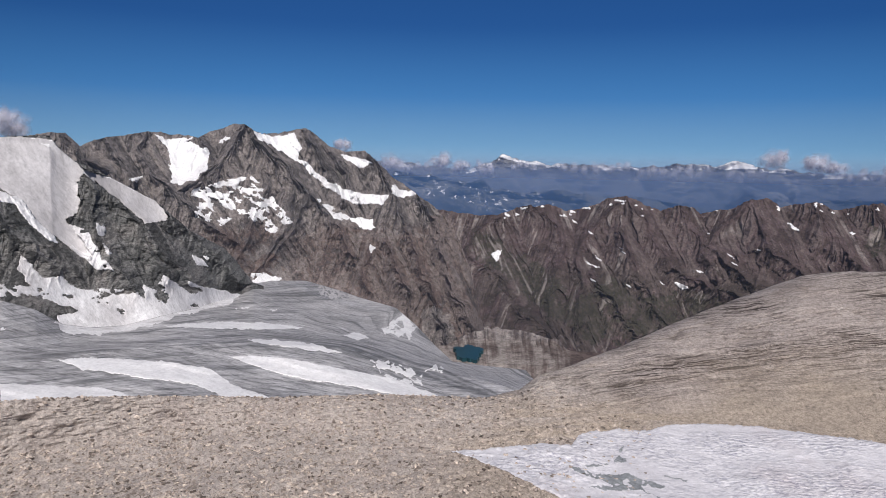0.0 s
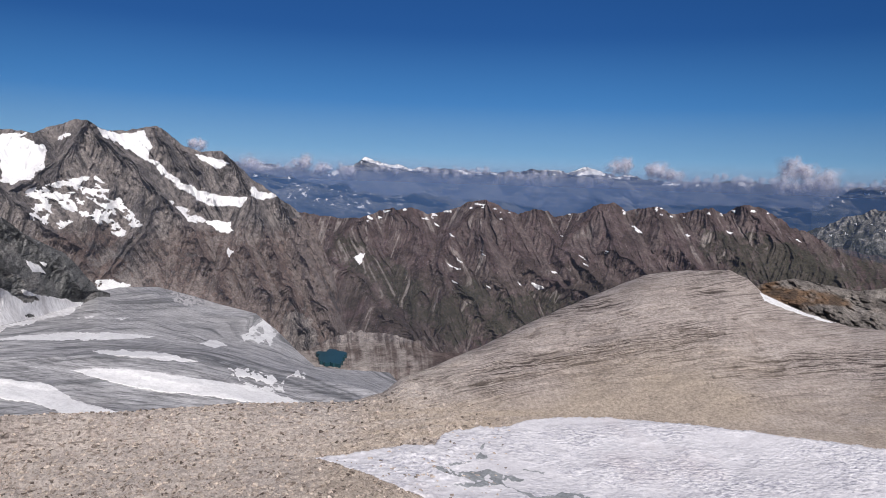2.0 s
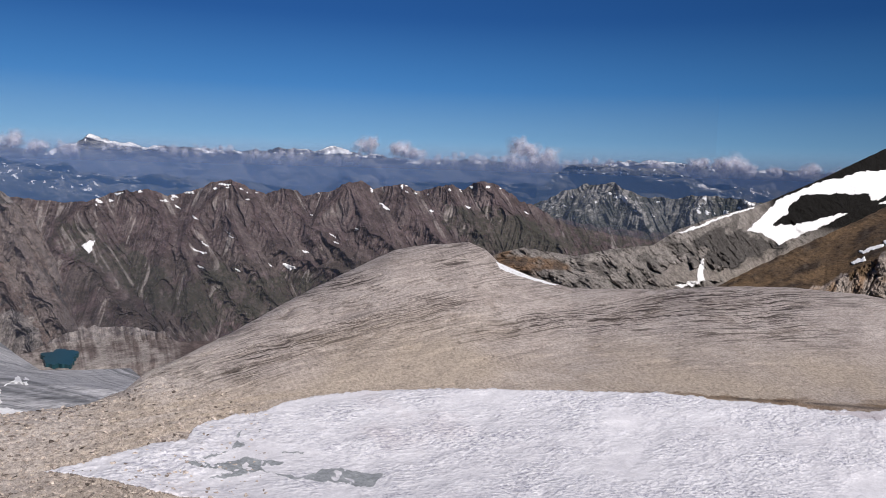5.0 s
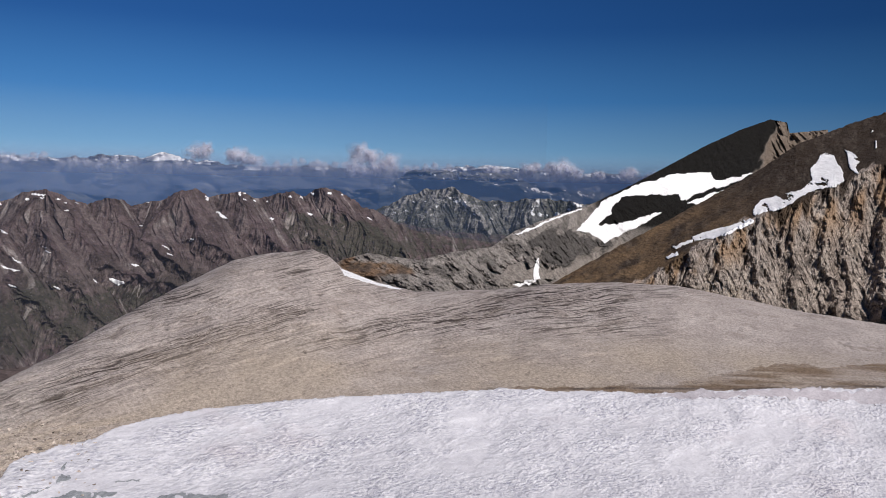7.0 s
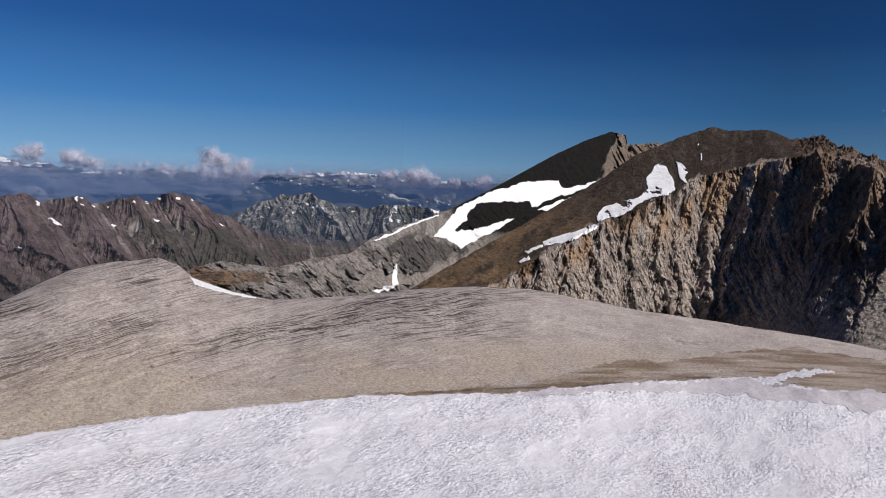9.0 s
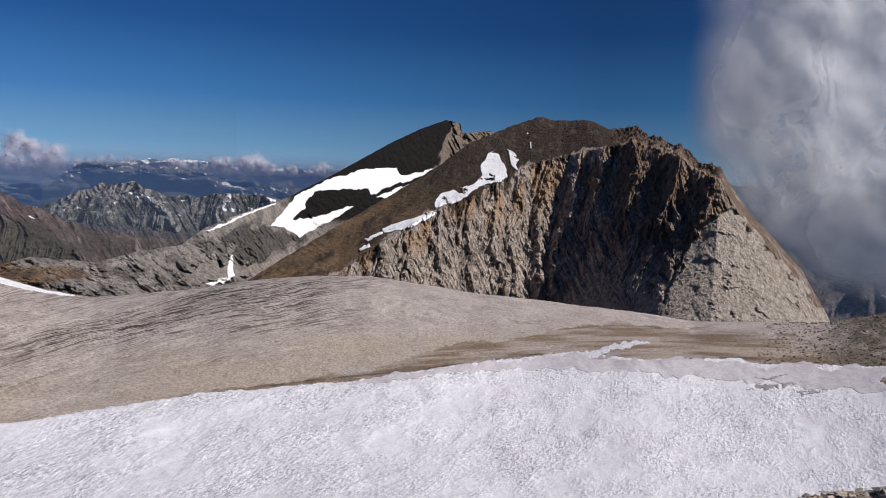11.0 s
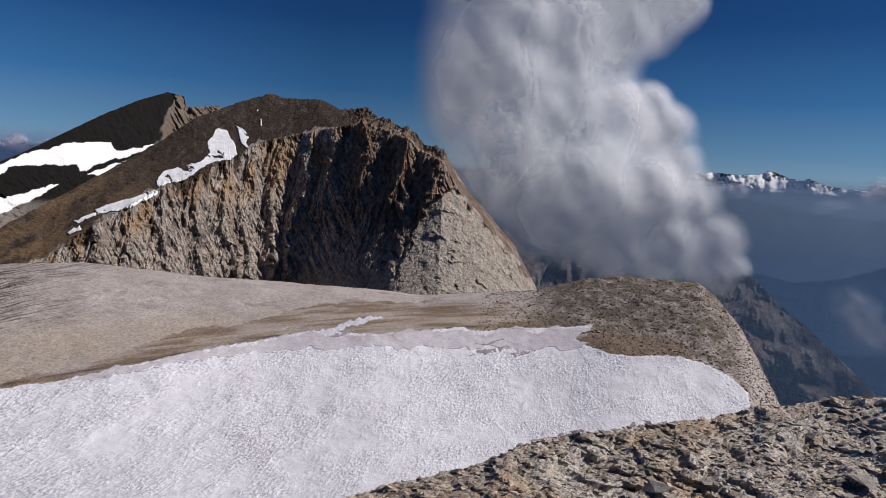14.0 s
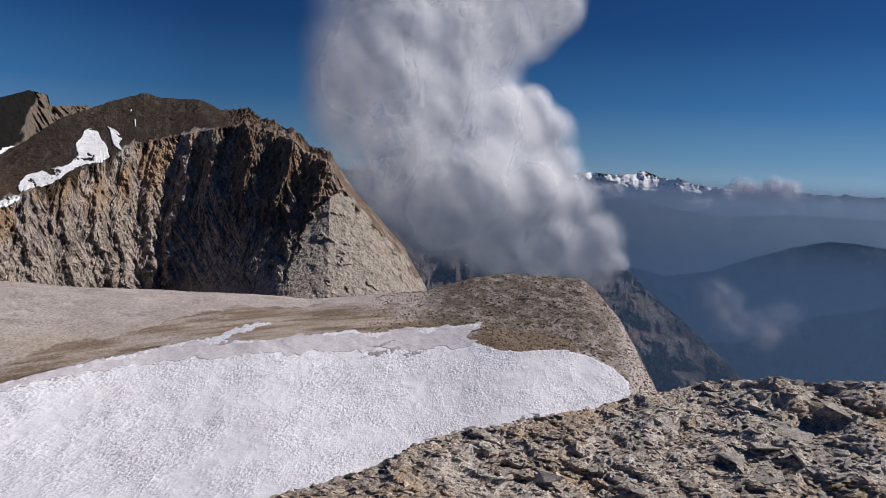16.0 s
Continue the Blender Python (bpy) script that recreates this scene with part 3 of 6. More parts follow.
TALL_CLOUD = [
    (88.08, 14.14, 5.8), (93.2, 15.17, 5.8), (97.94, 14.72, 4.24), (100.44, 12.2, 1.88), (86.54, 9.22, 4.46), (90.89, 9.04, 5.13),
    (95.19, 10.05, 3.35), (98.83, 10.56, 1.88), (86.7, 4.61, 4.69), (90.26, 3.06, 5.27), (95.1, 3.27, 4.02), (96.53, 5.27, 1.79),
    (98.73, 4.92, 1.7), (99.94, 2.82, 2.32), (101.13, 0.91, 1.79), (87.74, -0.12, 4.24), (93.13, -1.64, 4.91), (98.02, -1.86, 3.79),
    (101.97, -2.1, 2.59), (104.5, -4.59, 2.01), (91.45, -4.16, 2.68), (96.88, -5.47, 2.68), (100.44, -5.71, 2.68), (104, -6.81, 2.01),
    (105.71, -6.69, 1.25),
]
PUFFS = [
    (-34.6, 2.5, 0.98), (-34.0, 1.9, 0.62), (-7.5, 0.2, 0.71), (-3.9, 0.5, 0.62), (-2.4, 0.1, 0.54), (-0.4, -0.1, 0.62),
    (-11.6, 1.6, 0.54), (20.7, 1.0, 0.71), (23.3, 0.7, 0.71), (32.8, 1.0, 0.89), (34.3, 0.2, 0.98), (32.3, -0.1, 0.67),
    (42.8, -0.0, 0.49), (45.9, 0.3, 0.54), (47.8, 0.2, 0.8), (49.1, -0.0, 0.62), (53.2, -0.0, 0.54), (51.1, -0.1, 0.4),
    (24.5, 0.4, 0.54), (105.5, -1.1, 0.71), (104.3, -1.0, 0.54), (114.9, -0.6, 0.89), (116.3, -0.7, 0.98), (117.2, -0.7, 0.98),
    (111.9, -2.0, 0.89),
]
HAZE_PUFFS = [
    (-9.5, 0.3, 0.8), (-6, 0, 0.7), (2.5, 0.25, 0.5), (6.8, 0.1, 0.8), (9.5, 0.3, 0.6), (12.6, 0, 0.8), (15.2, 0.1, 0.7), (18.8, -0.1, 0.7),
    (26.5, 0, 0.7), (28.4, 0.3, 0.6), (30.2, 0.1, 0.8), (36.5, 0, 0.7), (38.6, 0.2, 0.6), (44.3, -0.2, 0.7), (55.5, 0, 0.6), (57, -0.1, 0.6),
]
VALLEY_MIST = [
    (113.5, -8.0, 1.34), (114.2, -9.1, 1.7), (115.1, -10.0, 1.34), (117.5, -9.8, 1.79), (116.9, -10.6, 1.25),
]

# ---- noise and relief ----
def lattice(i, j, k, seed):
    h = (i * 374761393 + j * 668265263 + k * 2147483647 + seed * 974634777) & 0xFFFFFFFF
    h = ((h ^ (h >> 13)) * 1274126177) & 0xFFFFFFFF
    h = ((h ^ (h >> 16)) * 2246822519) & 0xFFFFFFFF
    return ((h ^ (h >> 15)) & 0xFFFFFF) / 8388607.5 - 1.0


def vnoise(x, y, z, seed=0):
    """Smooth value noise of arrays, -1 to 1."""
    x, y, z = np.broadcast_arrays(np.asarray(x, float), np.asarray(y, float), np.asarray(z, float))
    i, j, k = np.floor(x).astype(np.int64), np.floor(y).astype(np.int64), np.floor(z).astype(np.int64)
    u, v, w = x - i, y - j, z - k
    u, v, w = u * u * (3 - 2 * u), v * v * (3 - 2 * v), w * w * (3 - 2 * w)
    total = 0.0
    for di in (0, 1):
        for dj in (0, 1):
            for dk in (0, 1):
                total = total + (u if di else 1 - u) * (v if dj else 1 - v) * (w if dk else 1 - w) * lattice(i + di, j + dj, k + dk, seed)
    return total


def fbm(x, y, z, octaves=4, seed=0, rough=0.5):
    total, a, s = 0.0, 1.0, 1.0
    for o in range(octaves):
        total = total + a * vnoise(x * s, y * s, z * s, seed + o)
        a, s = a * rough, s * 2.03
    return total


def ridged(x, y, z, octaves=4, seed=0, rough=0.5):
    total, a, s = 0.0, 1.0, 1.0
    for o in range(octaves):
        total = total + a * (0.6 - np.abs(vnoise(x * s, y * s, z * s, seed + o)) * 1.8)
        a, s = a * rough, s * 2.11
    return total


def place(bearing, rise, far):
    """World places from bearing and rise in degrees and level distance in metres, all from the standpoint."""
    b = np.radians(bearing)
    return np.stack(np.broadcast_arrays(far * np.sin(b), far * np.cos(b), EYE + far * np.tan(np.radians(rise))), -1)


def grid_mesh(name, p, material, smooth=True, keep=None, attributes=()):
    """A mesh from a grid of places [row, column]; keep: which cells to build."""
    rows, cols = p.shape[:2]
    idx = np.arange(rows * cols).reshape(rows, cols)
    quads = np.stack([idx[:-1, :-1], idx[:-1, 1:], idx[1:, 1:], idx[1:, :-1]], -1)
    quads = quads.reshape(-1, 4) if keep is None else quads[keep]
    v = p.reshape(-1, 3)
    if keep is not None:
        used = np.unique(quads)
        back = np.zeros(rows * cols, np.int64)
        back[used] = np.arange(len(used))
        quads, v = back[quads], v[used]
    me = bpy.data.meshes.new(name)
    me.vertices.add(len(v))
    me.vertices.foreach_set("co", v.astype(np.float32).ravel())
    me.loops.add(len(quads) * 4)
    me.loops.foreach_set("vertex_index", quads.astype(np.int32).ravel())
    me.polygons.add(len(quads))
    me.polygons.foreach_set("loop_start", np.arange(0, len(quads) * 4, 4, dtype=np.int32))
    for label, values in attributes:
        a = me.attributes.new(label, "FLOAT", "POINT")
        a.data.foreach_set("value", np.asarray(values, np.float32).ravel() if keep is None else np.asarray(values, np.float32).ravel()[used])
    me.update(calc_edges=True)
    me.polygons.foreach_set("use_smooth", np.full(len(quads), smooth))
    me.materials.append(material)
    return me


def eased(values, width):
    """Values along a line, smoothed over some columns."""
    if width < 1:
        return values
    k = np.exp(-0.5 * (np.arange(-3 * width, 3 * width + 1) / width) ** 2)
    return np.convolve(np.pad(values, 3 * width, mode="edge"), k / k.sum(), mode="valid")


def course(lines, bearings, soft=0.0):
    pts = np.array(lines)
    per = len(bearings) / (bearings[-1] - bearings[0])
    return eased(np.interp(bearings, pts[:, 0], pts[:, 1]), int(soft * per)), eased(np.interp(bearings, pts[:, 0], pts[:, 2]), int(1.2 * per))


def relief(lines, spans, cols, b0, b1, shift=None, jag=None, soft=()):
    """A sheet stretched over lines of (bearing, rise, distance), from the lowest to the highest and down behind.
    spans: for each gap its rows and its ease. shift: metres to or from the standpoint along the sight; jag: degrees up; both as functions of place, step and bearing;
    soft: the lines to be rounded off."""
    bearings = np.linspace(b0, b1, cols)
    rises, fars, steps = [], [], []
    for n, (rows, ease) in enumerate(spans):
        (r0, f0), (r1, f1) = (course(lines[k], bearings, 0.8 if k in soft else 0) for k in (n, n + 1))
        for s in np.linspace(0, 1, rows, endpoint=n == len(spans) - 1):
            e = {"line": s, "out": math.sin(s * math.pi / 2), "in": 1 - math.cos(s * math.pi / 2), "soft": s * s * (3 - 2 * s)}[ease]
            rises.append(r0 + (r1 - r0) * e)
            fars.append(f0 + (f1 - f0) * s)
            steps.append(np.full(cols, n + s))
    rises, fars, steps = np.array(rises), np.array(fars), np.array(steps)
    wide = bearings[None, :] + 0 * rises
    p = place(wide, rises, fars)
    if jag is not None:
        rises = rises + jag(p[..., 0], p[..., 1], p[..., 2], steps, wide)
    if shift is not None:
        fars = fars + shift(p[..., 0], p[..., 1], p[..., 2], steps, wide)
    return place(wide, rises, fars), steps, wide, rises


def beyond(line, drop, more):
    return [(b, r - drop, f + more) for b, r, f in line]


@functools.lru_cache(None)
def solid_tree(name):
    me = bpy.data.meshes[name]
    return BVHTree.FromPolygons([v.co[:] for v in me.vertices], [p.vertices[:] for p in me.polygons])


def inside(poly, x, y):
    hit = np.zeros(x.shape, bool)
    n = len(poly)
    for i in range(n):
        (x0, y0), (x1, y1) = poly[i], poly[(i + 1) % n]
        if y0 == y1:
            continue
        cross = (y0 > y) != (y1 > y)
        hit ^= cross & (x < (x1 - x0) * (y - y0) / (y1 - y0) + x0)
    return hit


def laid(name, poly, tree, material, step=0.045, rag=0.1, rag_size=0.35, depth=0.0012, holes=0.0, hole_size=0.3, far=5000, seed=0, blur=6, crumb=10):
    """A sheet of snow or ice that lies on a slope within an outline of bearings and rises."""
    xs, ys = [q[0] for q in poly], [q[1] for q in poly]
    x = np.arange(min(xs) - 3 * step - rag, max(xs) + 3 * step + rag, step)
    y = np.arange(min(ys) - 3 * step - rag, max(ys) + 3 * step + rag, step)
    gx, gy = np.meshgrid(x, y)
    wx = gx + rag * fbm(gx / rag_size, gy / rag_size, seed * 3.7, 5, 11, 0.6)
    wy = gy + rag * 0.7 * fbm(gx / rag_size, gy / rag_size, seed * 3.7 + 50, 5, 23, 0.6)
    node = inside(poly, wx, wy)
    if holes > 0:
        node &= fbm((gx + 0.5 * gy) / hole_size, gy / hole_size * 1.4, seed * 1.3, 5, 31, 0.62) < 1.0 - holes * 2
    if not node.any():
        return []
    d = np.full(gx.shape, np.nan)
    eye = Vector((0, 0, EYE))
    wide = node.copy()
    for _ in range(2):
        wide[1:] |= wide[:-1]; wide[:-1] |= wide[1:]; wide[:, 1:] |= wide[:, :-1]; wide[:, :-1] |= wide[:, 1:]
    ways = place(gx, gy, 1.0) - np.array((0, 0, EYE))
    for r, c in zip(*np.nonzero(wide)):
        w = Vector(ways[r, c]).normalized()
        hit = tree.ray_cast(eye, w, far)
        if hit[0] is not None:
            d[r, c] = hit[3]
    ok = ~np.isnan(d)
    node &= ok
    if not node.any():
        return []
    base = np.where(ok, d, 0.0)
    soft = base.copy()
    for _ in range(blur):
        num, den = np.zeros_like(soft), np.zeros_like(soft)
        for a in (-1, 0, 1):
            for b in (-1, 0, 1):
                m = np.roll(np.roll(ok, a, 0), b, 1)
                num += np.where(m, np.roll(np.roll(soft, a, 0), b, 1), 0)
                den += m
        soft = np.where(den > 0, num / np.maximum(den, 1), soft)
    lift = np.minimum(soft, base) * (1 - depth)
    inner = node.copy()
    inner[1:] &= node[:-1]; inner[:-1] &= node[1:]; inner[:, 1:] &= node[:, :-1]; inner[:, :-1] &= node[:, 1:]
    dist = np.where(inner, lift, base * (1 - depth * 0.15))
    unit = ways / np.linalg.norm(ways, axis=-1, keepdims=True)
    p = np.array((0, 0, EYE)) + unit * dist[..., None]
    cell = node[:-1, :-1] & node[:-1, 1:] & node[1:, 1:] & node[1:, :-1]
    made = []
    left = set(zip(*np.nonzero(cell)))
    while left:  # each separate piece is an object of its own; crumbs are left out
        heap = [left.pop()]
        piece = np.zeros_like(cell)
        while heap:
            r, c = heap.pop()
            piece[r, c] = True
            for q in ((r + 1, c), (r - 1, c), (r, c + 1), (r, c - 1)):
                if q in left:
                    left.discard(q)
                    heap.append(q)
        if piece.sum() >= crumb:
            made.append(new(name, grid_mesh(name, p, material, True, piece)))
    return made


# ---- materials ----
def wire(tree, a, b):
    tree.links.new(a, b)


def ramp(tree, fac, stops):
    n = tree.nodes.new("ShaderNodeValToRGB")
    el = n.color_ramp.elements
    while len(el) < len(stops):
        el.new(0.5)
    for e, (at, c) in zip(el, stops):
        e.position, e.color = at, (*c, 1) if len(c) == 3 else c
    wire(tree, fac, n.inputs[0])
    return n.outputs["Color"]


def texture(tree, coord, size, stretch=(1, 1, 1), detail=6, rough=0.6, turn=(0, 0, 0)):
    m = tree.nodes.new("ShaderNodeMapping")
    m.inputs["Scale"].default_value = [1 / (size * s) for s in stretch]
    m.inputs["Rotation"].default_value = [radians(a) for a in turn]
    wire(tree, coord, m.inputs[0])
    n = tree.nodes.new("ShaderNodeTexNoise")
    n.inputs["Scale"].default_value, n.inputs["Detail"].default_value, n.inputs["Roughness"].default_value = 1.0, detail, rough
    wire(tree, m.outputs[0], n.inputs["Vector"])
    return n.outputs["Fac"]


def blend(tree, fac, a, b, kind="MIX"):
    n = tree.nodes.new("ShaderNodeMix")
    n.data_type, n.blend_type = "RGBA", kind
    for sock, value in ((n.inputs[0], fac), (n.inputs[6], a), (n.inputs[7], b)):
        if isinstance(value, (int, float)):
            sock.default_value = value
        elif isinstance(value, tuple):
            sock.default_value = (*value, 1)
        else:
            wire(tree, value, sock)
    return n.outputs[2]


def ground_material(name, stops, size, grain, bump=0.6, bump_size=None, rough=0.95, stretch=(1, 1, 1), turn=(0, 0, 0), patches=(), attrs=(), contrast=1.0, streaks=()):
    """Rock, scree, ice or snow: broad colours of the ramp 'stops' at 'size' metres, grain at 'grain' metres, and fine relief.
    patches: (size, low, high, colour); attrs: (mesh attribute, colour); streaks: (width, length, low, high, colour, mask) along the mesh's own
    course 'across' and 'down'."""
    m = bpy.data.materials.new(name)
    m.use_nodes = True
    t = m.node_tree
    bsdf = t.nodes["Principled BSDF"]
    geo = t.nodes.new("ShaderNodeTexCoord").outputs["Object"]
    colour = ramp(t, texture(t, geo, size, stretch, 8, 0.68, turn), stops)
    for psize, lo, hi, pc in patches:
        colour = blend(t, ramp(t, texture(t, geo, psize, (1, 1, 1), 7, 0.65), [(lo, (0, 0, 0)), (hi, (1, 1, 1))]), colour, pc)
    fine = texture(t, geo, grain, stretch, 10, 0.78, turn)
    if streaks:
        course_at = t.nodes.new("ShaderNodeCombineXYZ")
        for n, aname in enumerate(("across", "down")):
            an = t.nodes.new("ShaderNodeAttribute")
            an.attribute_name = aname
            wire(t, an.outputs["Fac"], course_at.inputs[n])
        for n, (width, length, lo, hi, sc, mask) in enumerate(streaks):
            course_at.inputs[2].default_value = 0.0
            f = ramp(t, texture(t, course_at.outputs[0], 1.0, (width, length, 1.0), 5, 0.62), [(lo, (0, 0, 0)), (hi, (1, 1, 1))])
            if mask:
                an = t.nodes.new("ShaderNodeAttribute")
                an.attribute_name = mask
                f = blend(t, 1.0, f, an.outputs["Color"], "MULTIPLY")
            colour = blend(t, f, colour, sc)
    for aname, ac in attrs:
        an = t.nodes.new("ShaderNodeAttribute")
        an.attribute_name = aname
        colour = blend(t, an.outputs["Fac"], colour, ac)
    lo, hi = 1 - 0.62 * contrast, 1 + 0.45 * contrast
    colour = blend(t, 1.0, colour, ramp(t, fine, [(0.36, (lo, lo, lo)), (0.5, (1, 1, 1)), (0.64, (hi, hi, hi))]), "MULTIPLY")
    speck = 1 - 0.42 * contrast
    colour = blend(t, 1.0, colour, ramp(t, texture(t, geo, grain * 0.32, stretch, 4, 0.7, turn), [(0.40, (speck, speck, speck)), (0.48, (1, 1, 1)), (0.60, (1, 1, 1)), (0.68, (2 - speck * 0.9, 2 - speck * 0.9, 2 - speck * 0.9))]), "MULTIPLY")
    wire(t, colour, bsdf.inputs["Base Color"])
    bsdf.inputs["Roughness"].default_value = rough
    bsdf.inputs["Specular IOR Level"].default_value = 0.15
    b = t.nodes.new("ShaderNodeBump")
    b.inputs["Strength"].default_value, b.inputs["Distance"].default_value = bump, bump_size or grain
    wire(t, fine, b.inputs["Height"])
    wire(t, b.outputs[0], bsdf.inputs["Normal"])
    return m


def painted_pits(m):
    """Sun cups: small pits, their shaded floors and sunlit rims painted into the colour as well as bumped, crowded in
    some places and worn flat in others.
    """
    t = m.node_tree
    bsdf = t.nodes["Principled BSDF"]
    geo = t.nodes.new("ShaderNodeTexCoord").outputs["Object"]
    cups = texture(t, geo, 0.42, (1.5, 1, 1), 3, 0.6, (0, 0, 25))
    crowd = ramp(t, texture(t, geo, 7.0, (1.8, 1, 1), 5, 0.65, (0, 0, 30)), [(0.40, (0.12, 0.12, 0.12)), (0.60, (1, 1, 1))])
    # shade of the pits and sun on their rims, multiplied into the snow colour
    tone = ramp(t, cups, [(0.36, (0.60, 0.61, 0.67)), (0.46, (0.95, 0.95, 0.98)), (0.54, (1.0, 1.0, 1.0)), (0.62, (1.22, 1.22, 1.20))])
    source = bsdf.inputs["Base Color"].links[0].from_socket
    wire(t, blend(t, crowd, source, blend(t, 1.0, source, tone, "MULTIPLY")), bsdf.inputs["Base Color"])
    h = t.nodes.new("ShaderNodeMath")
    h.operation = "MULTIPLY"
    wire(t, cups, h.inputs[0])
    wire(t, crowd, h.inputs[1])
    b = t.nodes.new("ShaderNodeBump")
    b.inputs["Strength"].default_value, b.inputs["Distance"].default_value = 1.0, 0.36
    wire(t, h.outputs[0], b.inputs["Height"])
    wire(t, bsdf.inputs["Normal"].links[0].from_socket, b.inputs["Normal"])
    wire(t, b.outputs[0], bsdf.inputs["Normal"])


GREY_ROCK = ground_material("grey_gneiss", [(0.36, (0.106, 0.095, 0.093)), (0.46, (0.154, 0.138, 0.135)), (0.54, (0.207, 0.184, 0.179)), (0.64, (0.290, 0.255, 0.238))], 90, 11, 1.0, 6, contrast=0.85,
                            attrs=[("rust", (0.165, 0.118, 0.102)), ("scree", (0.32, 0.282, 0.262)), ("shade_or_dark_rock", (0.095, 0.087, 0.084)), ("talus", (0.215, 0.175, 0.160))],
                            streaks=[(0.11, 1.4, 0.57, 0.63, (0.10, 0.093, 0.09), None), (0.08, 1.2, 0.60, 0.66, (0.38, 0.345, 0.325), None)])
FLANK_ROCK = ground_material("dark_slate", [(0.3, (0.135, 0.138, 0.138)), (0.5, (0.205, 0.205, 0.203)), (0.7, (0.30, 0.295, 0.29))], 60, 7, 1.0, 4, stretch=(1, 1, 0.35), turn=(0, 12, 0), contrast=1.0,
                             attrs=[("pale", (0.30, 0.285, 0.275)), ("shade_or_dark_rock", (0.06, 0.063, 0.066))],
                             streaks=[(40, 5, 0.56, 0.63, (0.06, 0.064, 0.068), None), (26, 3, 0.58, 0.66, (0.33, 0.325, 0.32), None)])
BROWN_ROCK = ground_material("brown_schist", [(0.36, (0.060, 0.043, 0.042)), (0.46, (0.089, 0.063, 0.061)), (0.54, (0.117, 0.083, 0.082)), (0.64, (0.165, 0.122, 0.120))], 150, 18, 1.0, 9, contrast=0.7,
                             attrs=[("grass", (0.060, 0.057, 0.041)), ("talus", (0.185, 0.148, 0.138)), ("shade_or_dark_rock", (0.080, 0.060, 0.055)), ("scree", (0.42, 0.372, 0.345))],
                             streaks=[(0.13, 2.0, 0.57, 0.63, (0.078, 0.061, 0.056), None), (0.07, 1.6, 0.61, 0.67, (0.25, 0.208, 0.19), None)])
HILL_ROCK = ground_material("grey_green_hill", [(0.3, (0.045, 0.052, 0.038)), (0.48, (0.085, 0.085, 0.075)), (0.58, (0.15, 0.145, 0.135)), (0.75, (0.36, 0.35, 0.34))], 120, 20, 1.0, 12, contrast=0.9, attrs=[("shade_or_dark_rock", (0.06, 0.06, 0.05)), ("bare", (0.36, 0.34, 0.32))])
BLUE_ROCK = ground_material("far_rock", [(0.3, (0.07, 0.07, 0.065)), (0.5, (0.14, 0.135, 0.125)), (0.62, (0.26, 0.25, 0.24)), (0.7, (0.6, 0.6, 0.6))], 260, 40, 0.9, 20, contrast=1.2)
SLAB_ROCK = ground_material("pale_limestone", [(0.3, (0.375, 0.322, 0.297)), (0.5, (0.465, 0.403, 0.372)), (0.7, (0.545, 0.482, 0.448))], 9, 0.5, 1.0, 0.34, contrast=0.72, patches=[(7, 0.56, 0.66, (0.35, 0.297, 0.266))],
                            attrs=[("tan", (0.46, 0.383, 0.312)), ("soil", (0.215, 0.152, 0.104)), ("umber", (0.165, 0.135, 0.105)), ("gravel", (0.53, 0.47, 0.432)), ("crack", (0.085, 0.067, 0.060))],
                            streaks=[(2.2, 0.24, 0.52, 0.68, (0.37, 0.318, 0.292), "dome"), (4.2, 0.150, 0.560, 0.582, (0.070, 0.056, 0.050), "dome"), (3.2, 0.080, 0.552, 0.580, (0.075, 0.060, 0.054), "dome"), (1.6, 0.045, 0.562, 0.592, (0.075, 0.060, 0.054), "dome"), (0.8, 0.030, 0.59, 0.62, (0.11, 0.09, 0.082), "dome")])
CLIFF_ROCK = ground_material("banded_limestone_cliff", [(0.3, (0.19, 0.152, 0.125)), (0.45, (0.315, 0.258, 0.220)), (0.56, (0.395, 0.335, 0.292)), (0.72, (0.47, 0.39, 0.31))], 28, 3.5, 1.0, 2.2, stretch=(1, 1, 1.6), turn=(0, 20, 0), contrast=0.95,
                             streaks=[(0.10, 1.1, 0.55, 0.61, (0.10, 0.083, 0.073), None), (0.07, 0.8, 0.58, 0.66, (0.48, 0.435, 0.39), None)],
                             attrs=[("shade_or_dark_rock", (0.10, 0.083, 0.073)), ("rust", (0.33, 0.21, 0.12)), ("soil", (0.042, 0.030, 0.0225)), ("umber", (0.15, 0.10, 0.07)), ("ochre", (0.165, 0.108, 0.062)), ("scree", (0.37, 0.322, 0.272))])
PYRAMID_ROCK = ground_material("black_shale_and_rock", [(0.3, (0.20, 0.178, 0.163)), (0.5, (0.30, 0.270, 0.248)), (0.7, (0.40, 0.362, 0.335))], 24, 3.5, 1.0, 3, contrast=1.0, attrs=[("rust", (0.22, 0.135, 0.08)), ("shade_or_dark_rock", (0.065, 0.06, 0.058)), ("scree", (0.29, 0.252, 0.222)), ("soil", (0.011, 0.010, 0.009)), ("umber", (0.17, 0.125, 0.09))])
NEAR_ROCK = ground_material("grey_schist_rubble", [(0.3, (0.27, 0.24, 0.213)), (0.5, (0.45, 0.41, 0.37)), (0.7, (0.60, 0.555, 0.505))], 1.3, 0.15, 1.0, 0.06, contrast=1.15, patches=[(2.5, 0.54, 0.62, (0.40, 0.31, 0.225))], attrs=[("earth", (0.37, 0.262, 0.172))])
WOOD_ROCK = ground_material("wooded_slope", [(0.3, (0.02, 0.03, 0.02)), (0.55, (0.045, 0.06, 0.035)), (0.8, (0.12, 0.115, 0.085))], 240, 30, 0.9, 15)
